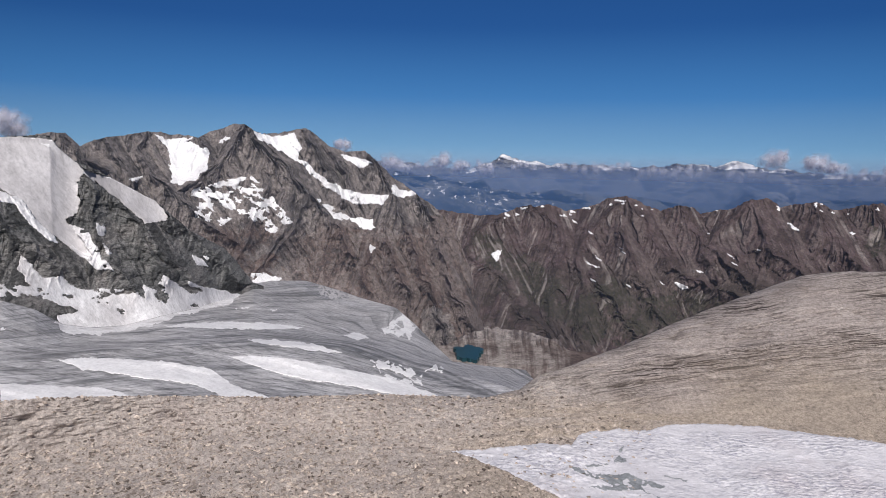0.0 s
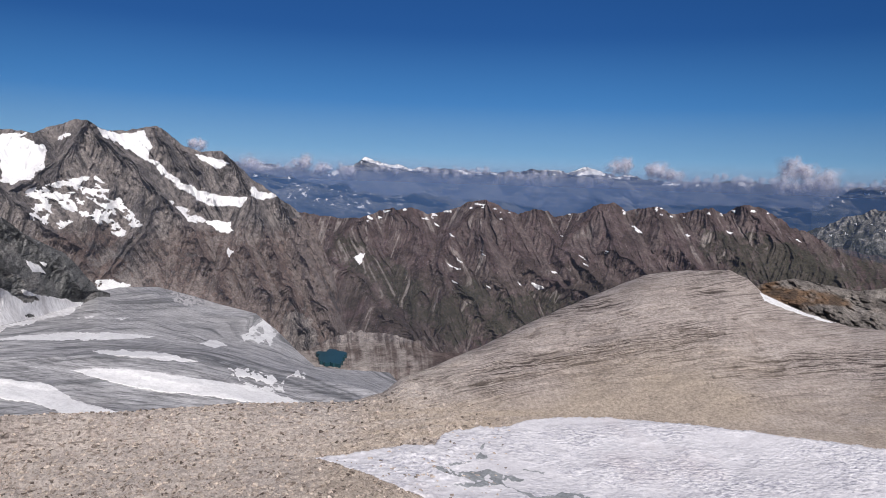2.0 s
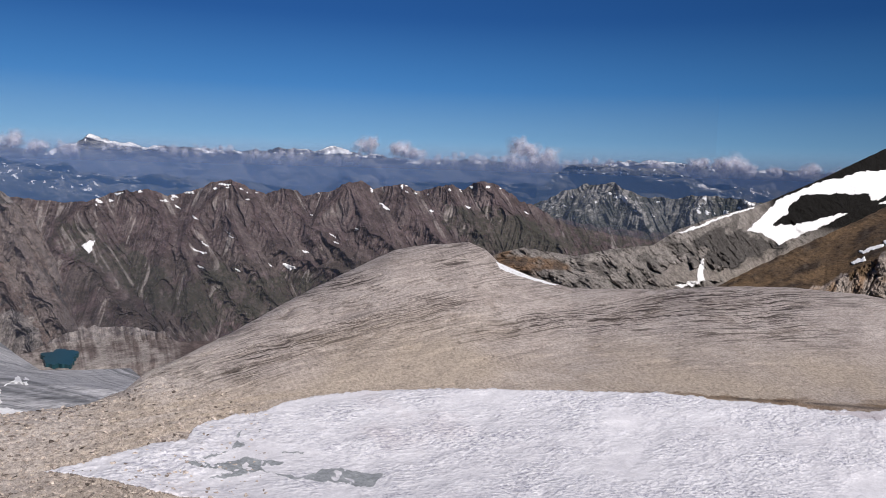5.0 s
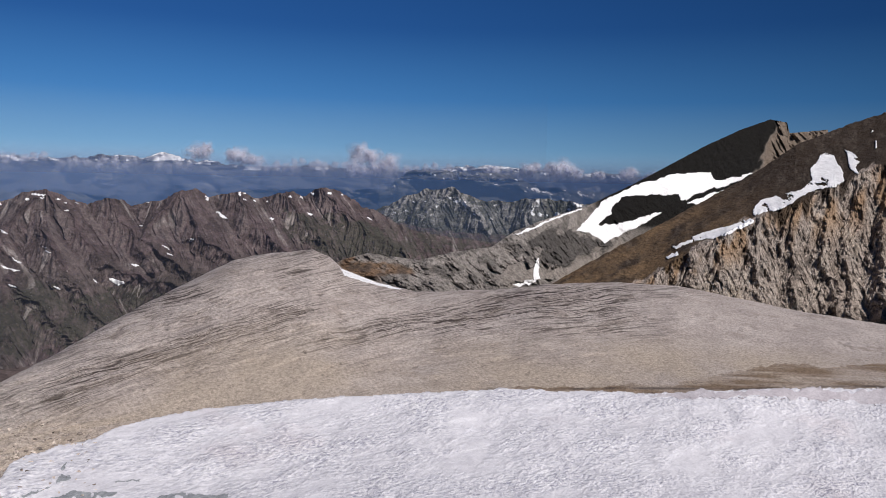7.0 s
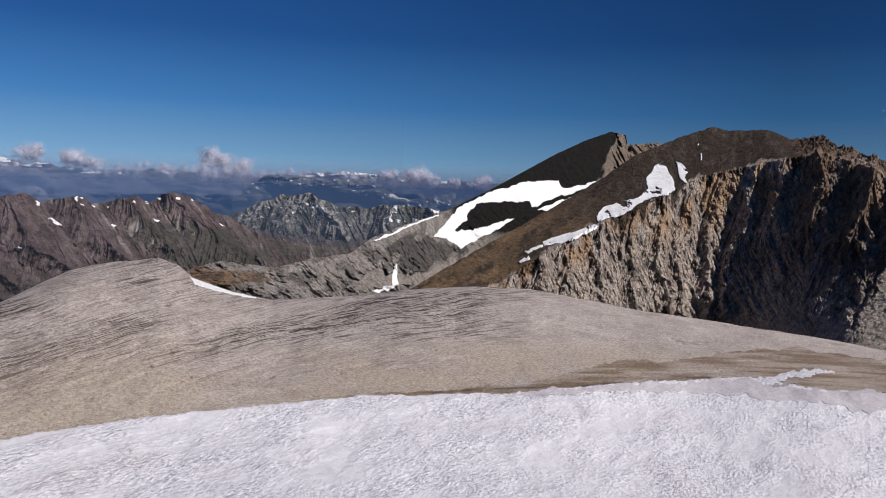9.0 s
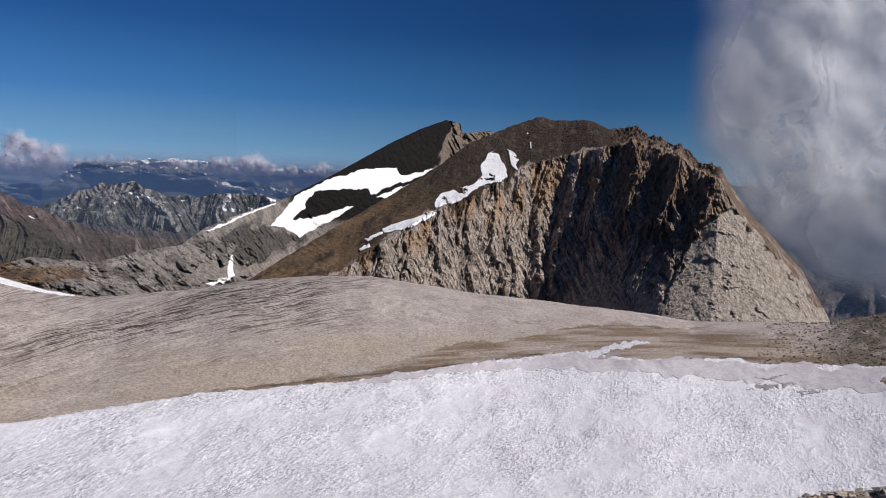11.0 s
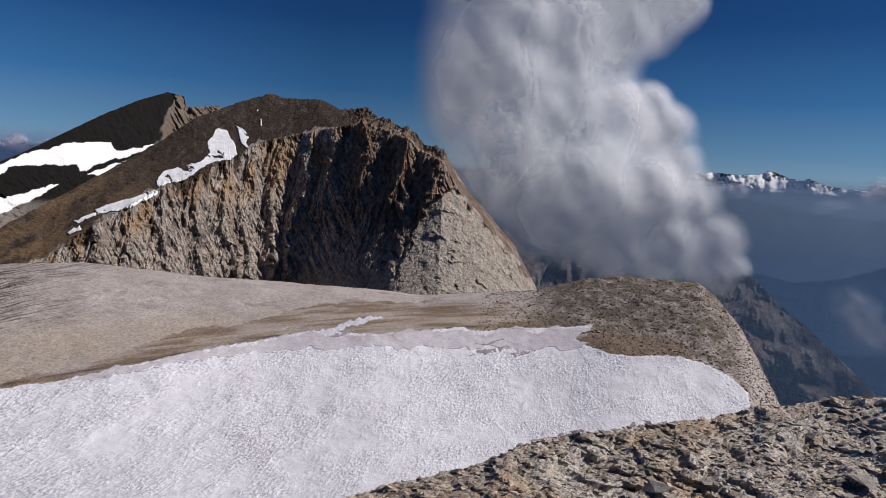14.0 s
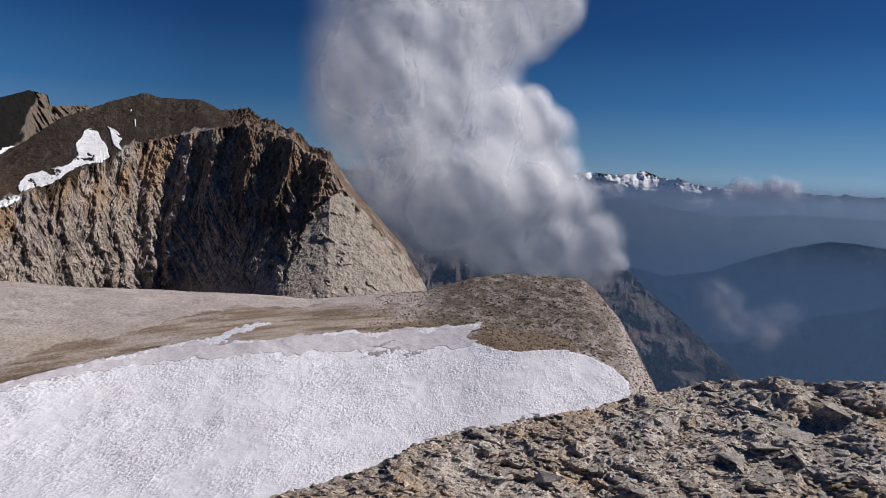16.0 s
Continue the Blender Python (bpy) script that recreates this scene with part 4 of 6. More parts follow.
VALLEY = ground_material("valley_ground", [(0.3, (0.06, 0.07, 0.045)), (0.6, (0.11, 0.105, 0.08)), (0.8, (0.2, 0.19, 0.17))], 500, 60, 0.8, 30)
SNOW = ground_material("old_snow", [(0.3, (0.70, 0.688, 0.70)), (0.45, (0.80, 0.79, 0.802)), (0.6, (0.88, 0.875, 0.88))], 60, 7, 0.5, 1.5, rough=0.7, contrast=0.22)
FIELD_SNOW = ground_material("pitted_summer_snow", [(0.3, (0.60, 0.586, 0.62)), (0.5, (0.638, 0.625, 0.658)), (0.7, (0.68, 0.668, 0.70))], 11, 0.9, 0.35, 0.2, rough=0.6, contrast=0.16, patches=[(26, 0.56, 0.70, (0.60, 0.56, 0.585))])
painted_pits(FIELD_SNOW)
APRON_SNOW = ground_material("streaked_old_snow", [(0.32, (0.50, 0.478, 0.488)), (0.45, (0.66, 0.645, 0.655)), (0.58, (0.82, 0.81, 0.82))], 45, 6, 0.5, 1.5, rough=0.7, contrast=0.35, stretch=(1, 1, 2.2), turn=(0, 40, 0))
DIRTY_SNOW = ground_material("dirty_snow", [(0.3, (0.36, 0.345, 0.352)), (0.45, (0.47, 0.452, 0.46)), (0.6, (0.60, 0.58, 0.588))], 70, 9, 0.4, 2, rough=0.7, contrast=0.3, stretch=(1, 1, 2.5), turn=(0, 35, 0))
ICE = ground_material("bare_glacier_ice", [(0.3, (0.30, 0.296, 0.305)), (0.45, (0.39, 0.384, 0.395)), (0.56, (0.48, 0.472, 0.484)), (0.7, (0.60, 0.59, 0.602))], 110, 10, 0.6, 2, rough=0.6, stretch=(3.0, 0.8, 1), turn=(0, 0, 14), contrast=0.8, attrs=[("band", (0.165, 0.168, 0.175)), ("crust", (0.55, 0.54, 0.55))],
                      streaks=[(6.0, 0.030, 0.52, 0.66, (0.20, 0.203, 0.212), None), (3.0, 0.012, 0.56, 0.66, (0.17, 0.173, 0.18), None), (3.5, 0.014, 0.57, 0.68, (0.60, 0.592, 0.605), None)])
MARGIN_SNOW = ground_material("thin_grey_pink_snow", [(0.3, (0.40, 0.36, 0.385)), (0.5, (0.49, 0.455, 0.48)), (0.7, (0.57, 0.54, 0.565))], 3.5, 0.45, 0.5, 0.1, rough=0.7, contrast=0.3)
PINK_SNOW = ground_material("dirty_pink_snow", [(0.3, (0.22, 0.195, 0.20)), (0.7, (0.42, 0.375, 0.39))], 2.5, 0.3, 0.5, 0.1, rough=0.7, contrast=0.6)
WET_ICE = ground_material("grey_wet_ice", [(0.3, (0.20, 0.215, 0.225)), (0.7, (0.36, 0.375, 0.39))], 4, 0.5, 0.5, 0.1, rough=0.4, contrast=0.5)


def airy(name, colour, amount, low=None, high=None, size=0, share=0.5, ragged=0.4):
    """Haze or cloud: scatters light, lets the rest through. low, high: heights between which it thins out upwards; size: metres of its uneven parts."""
    m = bpy.data.materials.new(name)
    m.use_nodes = True
    t = m.node_tree
    t.nodes.remove(t.nodes["Principled BSDF"])
    d, l, s, mix, clear = (t.nodes.new(k) for k in ("ShaderNodeBsdfDiffuse", "ShaderNodeBsdfTranslucent", "ShaderNodeMixShader", "ShaderNodeMixShader", "ShaderNodeBsdfTransparent"))
    d.inputs[0].default_value = l.inputs[0].default_value = (*colour, 1)
    s.inputs[0].default_value = share
    wire(t, d.outputs[0], s.inputs[1])
    wire(t, l.outputs[0], s.inputs[2])
    fac = t.nodes.new("ShaderNodeMath")
    fac.operation, fac.use_clamp = "MULTIPLY", True
    fac.inputs[0].default_value = fac.inputs[1].default_value = amount
    geo = t.nodes.new("ShaderNodeTexCoord").outputs["Object"]
    if low is not None:
        z = t.nodes.new("ShaderNodeSeparateXYZ")
        wire(t, geo, z.inputs[0])
        r = t.nodes.new("ShaderNodeMapRange")
        r.interpolation_type = "SMOOTHSTEP"
        for i, value in enumerate((low, high, 1.0, 0.0)):
            r.inputs[i + 1].default_value = value
        wire(t, z.outputs[2], r.inputs[0])
        wire(t, r.outputs[0], fac.inputs[0])
    else:
        an = t.nodes.new("ShaderNodeAttribute")
        an.attribute_name = "thickness"
        wire(t, an.outputs["Fac"], fac.inputs[0])
    if size:
        n = t.nodes.new("ShaderNodeMapRange")
        wire(t, texture(t, geo, size, (1, 1, 1), 5, 0.6), n.inputs[0])
        for i, value in enumerate((0.36, 0.64, amount * ragged, amount * 1.6)):
            n.inputs[i + 1].default_value = value
        wire(t, n.outputs[0], fac.inputs[1])
    wire(t, fac.outputs[0], mix.inputs[0])
    wire(t, clear.outputs[0], mix.inputs[1])
    wire(t, s.outputs[0], mix.inputs[2])
    wire(t, mix.outputs[0], t.nodes["Material Output"].inputs["Surface"])
    return m


# ---- the relief, from the standpoint outwards ----
def land(name, label, p, material, smooth, attributes=()):
    ob = new(name, grid_mesh(name, p, material, smooth, None, attributes))
    tagged(ob, label, "terrain", "", "structure")
    return ob


def even(rise, far, b0=-180, b1=180):
    return [(b0, rise, far), (b1, rise, far)]


def step(x, lo, hi):
    t = np.clip((x - lo) / (hi - lo), 0, 1)
    return t * t * (3 - 2 * t)


def spread(poly, b, r, rag=0.25, size=0.6, seed=0, soft=0):
    """1 within a ragged outline of bearings and rises, 0 outside."""
    wb = b + rag * fbm(b / size, r / size, seed, 5, 131, 0.6)
    wr = r + rag * fbm(b / size, r / size, seed + 40, 5, 137, 0.6)
    return inside(poly, wb, wr).astype(float)


def spines(b, r, lines, warp=0.22, size=0.9, seed=0):
    """For each place the way to the nearest spur line in degrees, the way along it, and the side, -1 to 1."""
    wb = b + warp * fbm(b / size, r / size, seed, 4, 141)
    wr = r + warp * fbm(b / size, r / size, seed + 30, 4, 147)
    off, along, side = np.full(b.shape, 1e9), np.zeros(b.shape), np.zeros(b.shape)
    for n, line in enumerate(lines):
        done = 0.0
        for (b0, r0), (b1, r1) in zip(line, line[1:]):
            ub, ur = b1 - b0, r1 - r0
            long = math.hypot(ub, ur)
            t = np.clip(((wb - b0) * ub + (wr - r0) * ur) / long ** 2, 0, 1)
            d = np.hypot(wb - b0 - t * ub, wr - r0 - t * ur)
            near = d < off
            off = np.where(near, d, off)
            along = np.where(near, done + t * long, along)
            side = np.where(near, np.tanh((wb - b0 - t * ub) * 4), side)
            done += long
    return off, along, side


def eroded(b, r, lines, wide, tall, flute, seed, warp=0.22):
    """Spurs that stand out towards the valley, with gullies feathering down from their crests.
    Gives metres towards the standpoint, the gullies alone (0 to 1) and the course along and away from the crests."""
    off, along, side = spines(b, r, lines, warp, 0.9, seed)
    crest = np.exp(-off / wide)
    run = b + (0.10 + 0.42 * side) * (r + 6) + 0.09 * fbm(b / 1.6, r / 2.6, seed, 3, 151)
    cuts = ridged(run / 0.75, r / 4.0, 0, 2, seed + 160, 0.5) + 0.55 * ridged(run / 0.26, r / 1.3, 3, 3, seed + 170, 0.6)
    fade = step(off, 0.02, 0.5)
    rough = fbm(b / 0.30, r / 0.36, seed + 2, 5, 181, 0.62)
    return tall * crest - flute * (cuts - 0.4) * (0.35 + 0.65 * fade) + 0.4 * flute * rough, cuts, run, off


# one sheet of low ground out to the horizon
B, F = np.meshgrid(np.linspace(-180, 180, 361), np.linspace(1, 4900, 130))
P = place(B, 0 * B, F)
P[..., 2] = EYE - np.interp(F, [0, 50, 150, 400, 1000, 2200, 4900], [45, 60, 170, 330, 560, 780, 800]) + 14 * fbm(P[..., 0] / 220, P[..., 1] / 220, 0, 4, 5) * np.clip((F - 100) / 300, 0, 1)
land("ground", "low valley ground between the mountain ridges", P[:, ::-1], VALLEY, True)

# saddle: gravel, the slabby dome and the rocky knob at its end
def rise_of(x, y, z):
    return np.degrees(np.arctan2(z - EYE, np.hypot(x, y)))


def beds(r, b):
    """The course of the thin limestone beds, which climb gently across the dome."""
    return r - 0.235 * b + 0.0012 * np.clip(b - 25, 0, 60) ** 2 + 0.16 * fbm(b / 5.0, r / 2.5, 0, 3, 91) + 0.05 * fbm(b / 0.9, r / 0.4, 0, 3, 95)


def ledges(s, b, r):
    """Dark open joints between the slabs: short, broken, bunched in bands."""
    w = beds(r, b)
    dome = step(s, 2.04, 2.14) * step(s, 3.0, 2.985) * step(b, 0, 5) * step(b, 62, 50)
    band = np.exp(-((w + 17.75) / 0.42) ** 2) * step(b, 31, 26) + 0.9 * np.exp(-((w + 18.95) / 0.35) ** 2) * step(b, 24, 16)
    band = band + 0.8 * np.exp(-((w + 20.4) / 0.9) ** 2) * step(b, 27, 33) * step(b, 54, 46) + 0.5 * np.exp(-((w + 15.8) / 1.1) ** 2) + 0.30
    band = np.clip(band * (0.8 + 0.75 * fbm(b / 3.5, w / 0.6, 7, 3, 94)), 0, 1.15)
    thin = ridged(w / 0.36, b / 6.0, 0, 1, 92) + 0.30 * fbm(b / 0.7, w / 0.12, 2, 3, 93)
    fine = ridged(w / 0.15, b / 2.6, 5, 1, 98) + 0.34 * fbm(b / 0.45, w / 0.08, 2, 3, 99)
    level = 0.80 - 0.34 * band
    return np.maximum(step(thin, level, level + 0.08), 0.8 * step(fine, level + 0.02, level + 0.10)) * dome


def saddle_shift(x, y, z, s, b):
    ground = np.clip(s - 0.6, 0, 1) * np.clip(4.2 - s, 0, 1)
    knob = step(b, 90, 97) * step(s, 2.0, 2.3)
    r = rise_of(x, y, z)
    hollow = 0.4 * ledges(s, b, r) + 0.22 * vnoise(b / 4, beds(r, b) / 0.3, 3, 97) * step(s, 2.05, 2.2) * step(b, 62, 50) * step(b, 1, 6)
    return ground * (0.9 * fbm(x / 14, y / 14, z / 6, 4, 3) + 0.22 * fbm(x / 2.2, y / 2.2, z / 1.4, 3, 8) + (0.26 * ridged(x / 0.8, y / 0.8, z / 0.6, 3, 9, 0.6) + 0.35 * fbm(x / 3.5, y / 3.5, z / 2, 4, 11, 0.6)) * step(b, 14, 6) + hollow + knob * (0.35 * ridged(x / 7, y / 7, z / 3, 4, 10) + 0.22 * fbm(x / 1.2, y / 1.2, z / 1.2, 3, 14)))


def saddle_jag(x, y, z, s, b):
    rock = step(s, 2.0, 2.5) * step(s, 3.6, 3.1)
    return rock * (0.07 * fbm(x / 12, y / 12, z / 6, 3, 40) + (0.03 + 0.06 * step(b, 90, 97)) * fbm(x / 1.8, y / 1.8, z / 1.8, 3, 41))


P, S, B, R = relief([even(-39, 38), even(-31, 54), SADDLE_EDGE, SADDLE_TOP, beyond(SADDLE_TOP, 1.2, 14), beyond(SADDLE_TOP, 9, 50), beyond(SADDLE_TOP, 34, 110)],
                    [(6, "line"), (110, "line"), (190, "out"), (12, "in"), (8, "line"), (6, "line")], 1350, -45, 118, saddle_shift, saddle_jag, soft=(2,))
streaked = fbm(B / 3.5, R / 0.22 - B * 0.4, 3, 4, 77, 0.6)
edge_rise = np.interp(B, [q[0] for q in SADDLE_EDGE], [q[1] for q in SADDLE_EDGE])
soil = spread(SOIL_BAND, B, R, 0.22, 1.2) * np.clip(0.62 + 0.55 * streaked, 0.15, 0.95)
soil = np.maximum(soil, 0.9 * spread(WET_SOIL, B, R, 0.12))
rim = step(np.abs(R - edge_rise - 0.04), 0.11, 0.02) * step(B, 36, 50) * step(B, 98, 92) * np.clip(0.55 + 0.7 * fbm(B / 1.2, R, 0, 4, 211), 0, 0.85)
tan = np.clip(step(S, 2.45, 2.05) * (0.75 + 0.6 * fbm(P[..., 0] / 12, P[..., 1] / 12, 0, 3, 78)) * step(B, -14, 2) * step(B, 104, 98), 0, 0.9)
umber = step(B + 0.8 * fbm(B / 1.2, R / 0.8, 0, 4, 212), 89.5, 93.5) * step(B + 0.35 * R, 103.4, 101.6) * step(S, 1.98, 2.06) * np.clip(0.8 + 0.5 * fbm(B / 0.6, R / 0.3, 0, 4, 213), 0, 1) * (1 - spread(WET_SOIL, B, R, 0.12))
tan = np.maximum(tan, step(B, -3, 3) * step(B, 24, 15) * step(R, -16.8, -18.3) * np.clip(0.8 + 0.4 * streaked, 0, 1))
joint = ledges(S, B, R)
saddle = land("saddle_ground", "pale limestone saddle with gravel and a rounded slabby dome", P, SLAB_ROCK, True,
              [("soil", soil), ("tan", tan), ("crack", np.maximum(joint * 0.45, rim)), ("umber", umber), ("gravel", step(B, 13, 5) * step(S, 3.0, 2.9) * np.clip(0.8 + 0.4 * fbm(P[..., 0] / 1.5, P[..., 1] / 1.5, 0, 4, 251, 0.6), 0, 1) * (1 - 0.7 * tan)), ("across", B), ("down", beds(R, B)),
               ("dome", step(S, 2.05, 2.16) * step(S, 3.0, 2.98) * step(B, 1, 6) * step(B, 64, 50) * np.clip(0.42 + 0.9 * (np.exp(-((beds(R, B) + 17.9) / 0.9) ** 2) * step(B, 31, 26) + np.exp(-((beds(R, B) + 20.4) / 1.0) ** 2) * step(B, 27, 33)) + 0.5 * fbm(B / 4, R / 1.2, 7, 3, 94), 0.22, 1))])

# the summit ridge at the standpoint
P, S, B, R = relief([even(-88.5, 0.045), even(-80, 0.30), even(-70.5, 0.60), even(-58.3, 1.1), even(-49.5, 1.75), even(-41.5, 2.6), even(-37.5, 3.7), even(-36, 5.0), NEAR_TOP, beyond(NEAR_TOP, 7, 3.5), beyond(NEAR_TOP, 30, 14), even(-52, 34)],
                    [(3, "line"), (3, "line"), (4, "line"), (5, "line"), (6, "line"), (7, "line"), (8, "line"), (130, "line"), (10, "in"), (8, "line"), (6, "line")], 1300, -180, 180,
                    lambda x, y, z, s, b: np.clip(s - 5.5, 0, 1) * (0.55 * fbm(x / 2.6, y / 2.6, z / 2.0, 3, 3) + 0.20 * ridged(x / 0.6, y / 0.6, z / 0.35, 4, 8) + 0.17 * ridged((x + y) / 2.4, (x - y) / 1.1, z / 0.30, 3, 18, 0.6)) * step(np.abs(b), 178, 170),
                    lambda x, y, z, s, b: 0.30 * fbm(x / 0.8, y / 0.8, z / 0.5, 4, 12) * np.clip(s - 6.5, 0, 1) * step(np.abs(b), 178, 170))
P[0, :] = (0.011, 0.007, EYE - 1.66)
earth = np.clip(step(B, 120, 100) * step(B, -170, -110) * (0.55 + 0.9 * fbm(P[..., 0] / 2.2, P[..., 1] / 2.2, P[..., 2], 4, 107)), 0, 0.85)
near = land("near_ridge", "broken grey schist ridge strewn with rubble", P, NEAR_ROCK, False, [("earth", earth)])

# glacier
GLACIER_MID = [(-52, -14, 560), (-35, -13.7, 600), (-24, -13.3, 640), (-11.5, -14.1, 700), (-4.5, -15.7, 720), (3, -17.2, 640), (8, -18, 600)]
P, S, B, R = relief([even(-26, 210), GLACIER_MID, GLACIER_TOP, beyond(GLACIER_TOP, 3, 120)], [(80, "line"), (110, "line"), (8, "in")], 560, -52, 8,
                    lambda x, y, z, s, b: 10 * fbm(x / 160, y / 90, 0, 4, 3) + 1.6 * fbm(x / 30, y / 12, 0, 3, 4))
flow = (R + 0.007 * np.clip(B + 26, 0, 40) ** 2 * step(R, -10.5, -13.5) + 0.25 * np.sin(B / 7.0) + 0.22 * fbm(B / 6, R / 1.6, 0, 3, 44)) / 6.0
band = step(vnoise(B / 14, flow * 13, 0, 45) + 0.5 * vnoise(B / 5, flow * 40, 0, 46) + 0.4 * vnoise(B / 2.0, flow * 90, 3, 48), 0.15, 0.9) * 0.9
crust = step(vnoise(B / 9, flow * 17, 9, 47) + 0.6 * vnoise(B / 2, flow * 60, 9, 49), 0.35, 0.95) * 0.7
glacier = land("glacier", "bare grey summer glacier with flowing dark bands", P, ICE, True, [("band", band), ("crust", crust), ("across", B), ("down", flow)])

# rock flank with its snow slope
def flank_shift(x, y, z, s, b):
    r = np.degrees(np.arctan2(z - EYE, np.hypot(x, y)))
    bulk, cuts, run, off = eroded(b, r, FLANK_SPURS, 1.1, 34, 3.5, 3)
    beds = 2.5 * ridged((z + 0.3 * x) / 26, x / 160, y / 160, 3, 6, 0.6) + 1.8 * fbm(x / 9, y / 9, z / 5, 3, 7, 0.6)
    snow = spread(UPPER_SLOPE, b, r, 0.05)
    return (-bulk + beds) * step(s, 1.02, 1.4) * (1 - 0.9 * snow)


P, S, B, R = relief([beyond(FLANK_FOOT, 3, -60), FLANK_FOOT, FLANK_TOP, beyond(FLANK_TOP, 8, 200)], [(6, "line"), (240, "line"), (6, "line")], 620, -44, -17.6,
                    flank_shift, lambda x, y, z, s, b: 0.05 * fbm(x / 20, y / 20, z / 20, 3, 9) * (s > 1.5))
bulk, cuts, run, off = eroded(B, R, FLANK_SPURS, 1.1, 34, 3.5, 3)
pale = step(R, -4.5, -6.5) * step(B, -26, -30) * 0.5 + step(fbm(B / 1.6, R / 1.2, 3, 4, 191), 0.25, 0.6) * 0.6
flank = land("rock_flank", "dark layered rock flank below a snow slope", P, FLANK_ROCK, False,
             [("across", P[..., 0]), ("down", P[..., 2] + 0.3 * P[..., 0]), ("pale", np.clip(pale, 0, 1)), ("shade_or_dark_rock", step(cuts + 0.3 * fbm(B / 0.3, R / 0.3, 0, 4, 192), 0.1, -0.5) * 0.7)])

# snowy massif
def massif_shift(x, y, z, s, b):
    r = np.degrees(np.arctan2(z - EYE, np.hypot(x, y)))
    bulk, cuts, run, off = eroded(b, r, MASSIF_SPURS, 0.9, 75, 9, 13)
    return -bulk * step(s, 0.95, 1.3)


P, S, B, R = relief([beyond(MASSIF_FOOT, 2, -60), MASSIF_FOOT, MASSIF_TOP, beyond(MASSIF_TOP, 6, 300)], [(6, "line"), (270, "line"), (6, "line")], 900, -36, 4, massif_shift,
                    lambda x, y, z, s, b: 0.20 * ridged(x / 45, y / 45, z / 45, 4, 19, 0.6) * np.clip(s - 1.5, 0, 0.5))
bulk, cuts, run, off = eroded(B, R, MASSIF_SPURS, 0.9, 75, 9, 13)
rough = fbm(B / 0.3, R / 0.3, 1, 5, 105, 0.65)
moraine, fan, crumbly = spread(MORAINE, B, R), spread(TALUS_FAN, B, R), spread(BUTTRESS, B, R, 0.4)
scree = step(cuts + 0.5 * rough - 0.25 * step(off, 0.4, 1.2), 0.25, -0.35) * step(off, 0.15, 0.5) * 0.75
rust = np.clip(step(fbm(B / 3, R / 2.2, 5, 4, 52) + 0.25 * rough, -0.25, 0.25) * step(R, -3.5, -6.0) + 0.8 * step(B, -17, -14) * step(R, -4.5, -6), 0, 0.85) * (1 - crumbly)
# shade of the gullies, put into the rock colour where the cuts lie deep
hollow_shade = step(cuts + 0.6 * rough, 0.55, 1.1) * 0.8
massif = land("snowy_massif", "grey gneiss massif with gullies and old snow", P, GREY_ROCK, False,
              [("shade_or_dark_rock", hollow_shade), ("scree", np.clip(np.maximum(scree * (1 - 0.5 * rust), 0.85 * crumbly * step(rough, -0.1, 0.3)), 0, 1)), ("rust", rust), ("talus", np.clip(fan + moraine, 0, 1)), ("across", run), ("down", R)])

# brown ridge
def ridge_shift(x, y, z, s, b):
    r = np.degrees(np.arctan2(z - EYE, np.hypot(x, y)))
    bulk, cuts, run, off = eroded(b, r, RIDGE_SPURS, 1.1, 85, 12, 23)
    return -bulk


P, S, B, R = relief([RIDGE_FOOT, RIDGE_MID, RIDGE_TOP, beyond(RIDGE_TOP, 5, 300)], [(110, "line"), (150, "line"), (6, "line")], 1000, -5, 50, ridge_shift,
                    lambda x, y, z, s, b: 0.26 * ridged(x / 60, y / 60, z / 60, 4, 29, 0.6) * np.clip(s - 1.4, 0, 0.6))
bulk, cuts, run, off = eroded(B, R, RIDGE_SPURS, 1.1, 85, 12, 23)
rough = fbm(B / 0.3, R / 0.3, 1, 5, 106, 0.65)
bed = spread(LAKE_BED, B, R, 0.3)
fan = spread(TALUS_FAN, B, R)
green = np.clip(0.85 * step(B, 29, 33) * step(R, -3.6, -5.2) * step(rough, 0.35, -0.1) + np.maximum(spread(MEADOW, B, R, 0.5), spread(DARK_MEADOW, B, R, 0.4)) * (0.75 + 0.5 * rough) + 0.45 * step(R, -5.5, -9) * step(fbm(B / 2, R / 1.4, 8, 4, 58), -0.1, 0.3), 0, 0.9) * (1 - bed) * (1 - fan)
lines = step(ridged(run / 0.55, off / 3.0, 7, 2, 201), 0.46, 0.60) * step(off, 0.2, 0.6) * step(fbm(B / 2, R / 2, 3, 3, 57), -0.2, 0.3) * 0.55
strewn = step(cuts + 0.5 * rough, 0.2, -0.45) * step(off, 0.12, 0.4) * 0.6 * (1 - green * 0.7)
# first attribute: gully shade painted dark along the deep cuts
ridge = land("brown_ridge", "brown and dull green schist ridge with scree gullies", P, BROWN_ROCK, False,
             [("shade_or_dark_rock", step(cuts + 0.6 * rough, 0.5, 1.1) * 0.8 * (1 - bed)), ("talus", np.clip(np.maximum(strewn, fan * 0.9), 0, 1)), ("scree", np.clip(bed * (0.8 + 0.4 * ridged(B / 0.35 + R * 0.4, R / 3, 0, 3, 202)) + lines, 0, 1)), ("grass", green), ("across", run), ("down", R)])

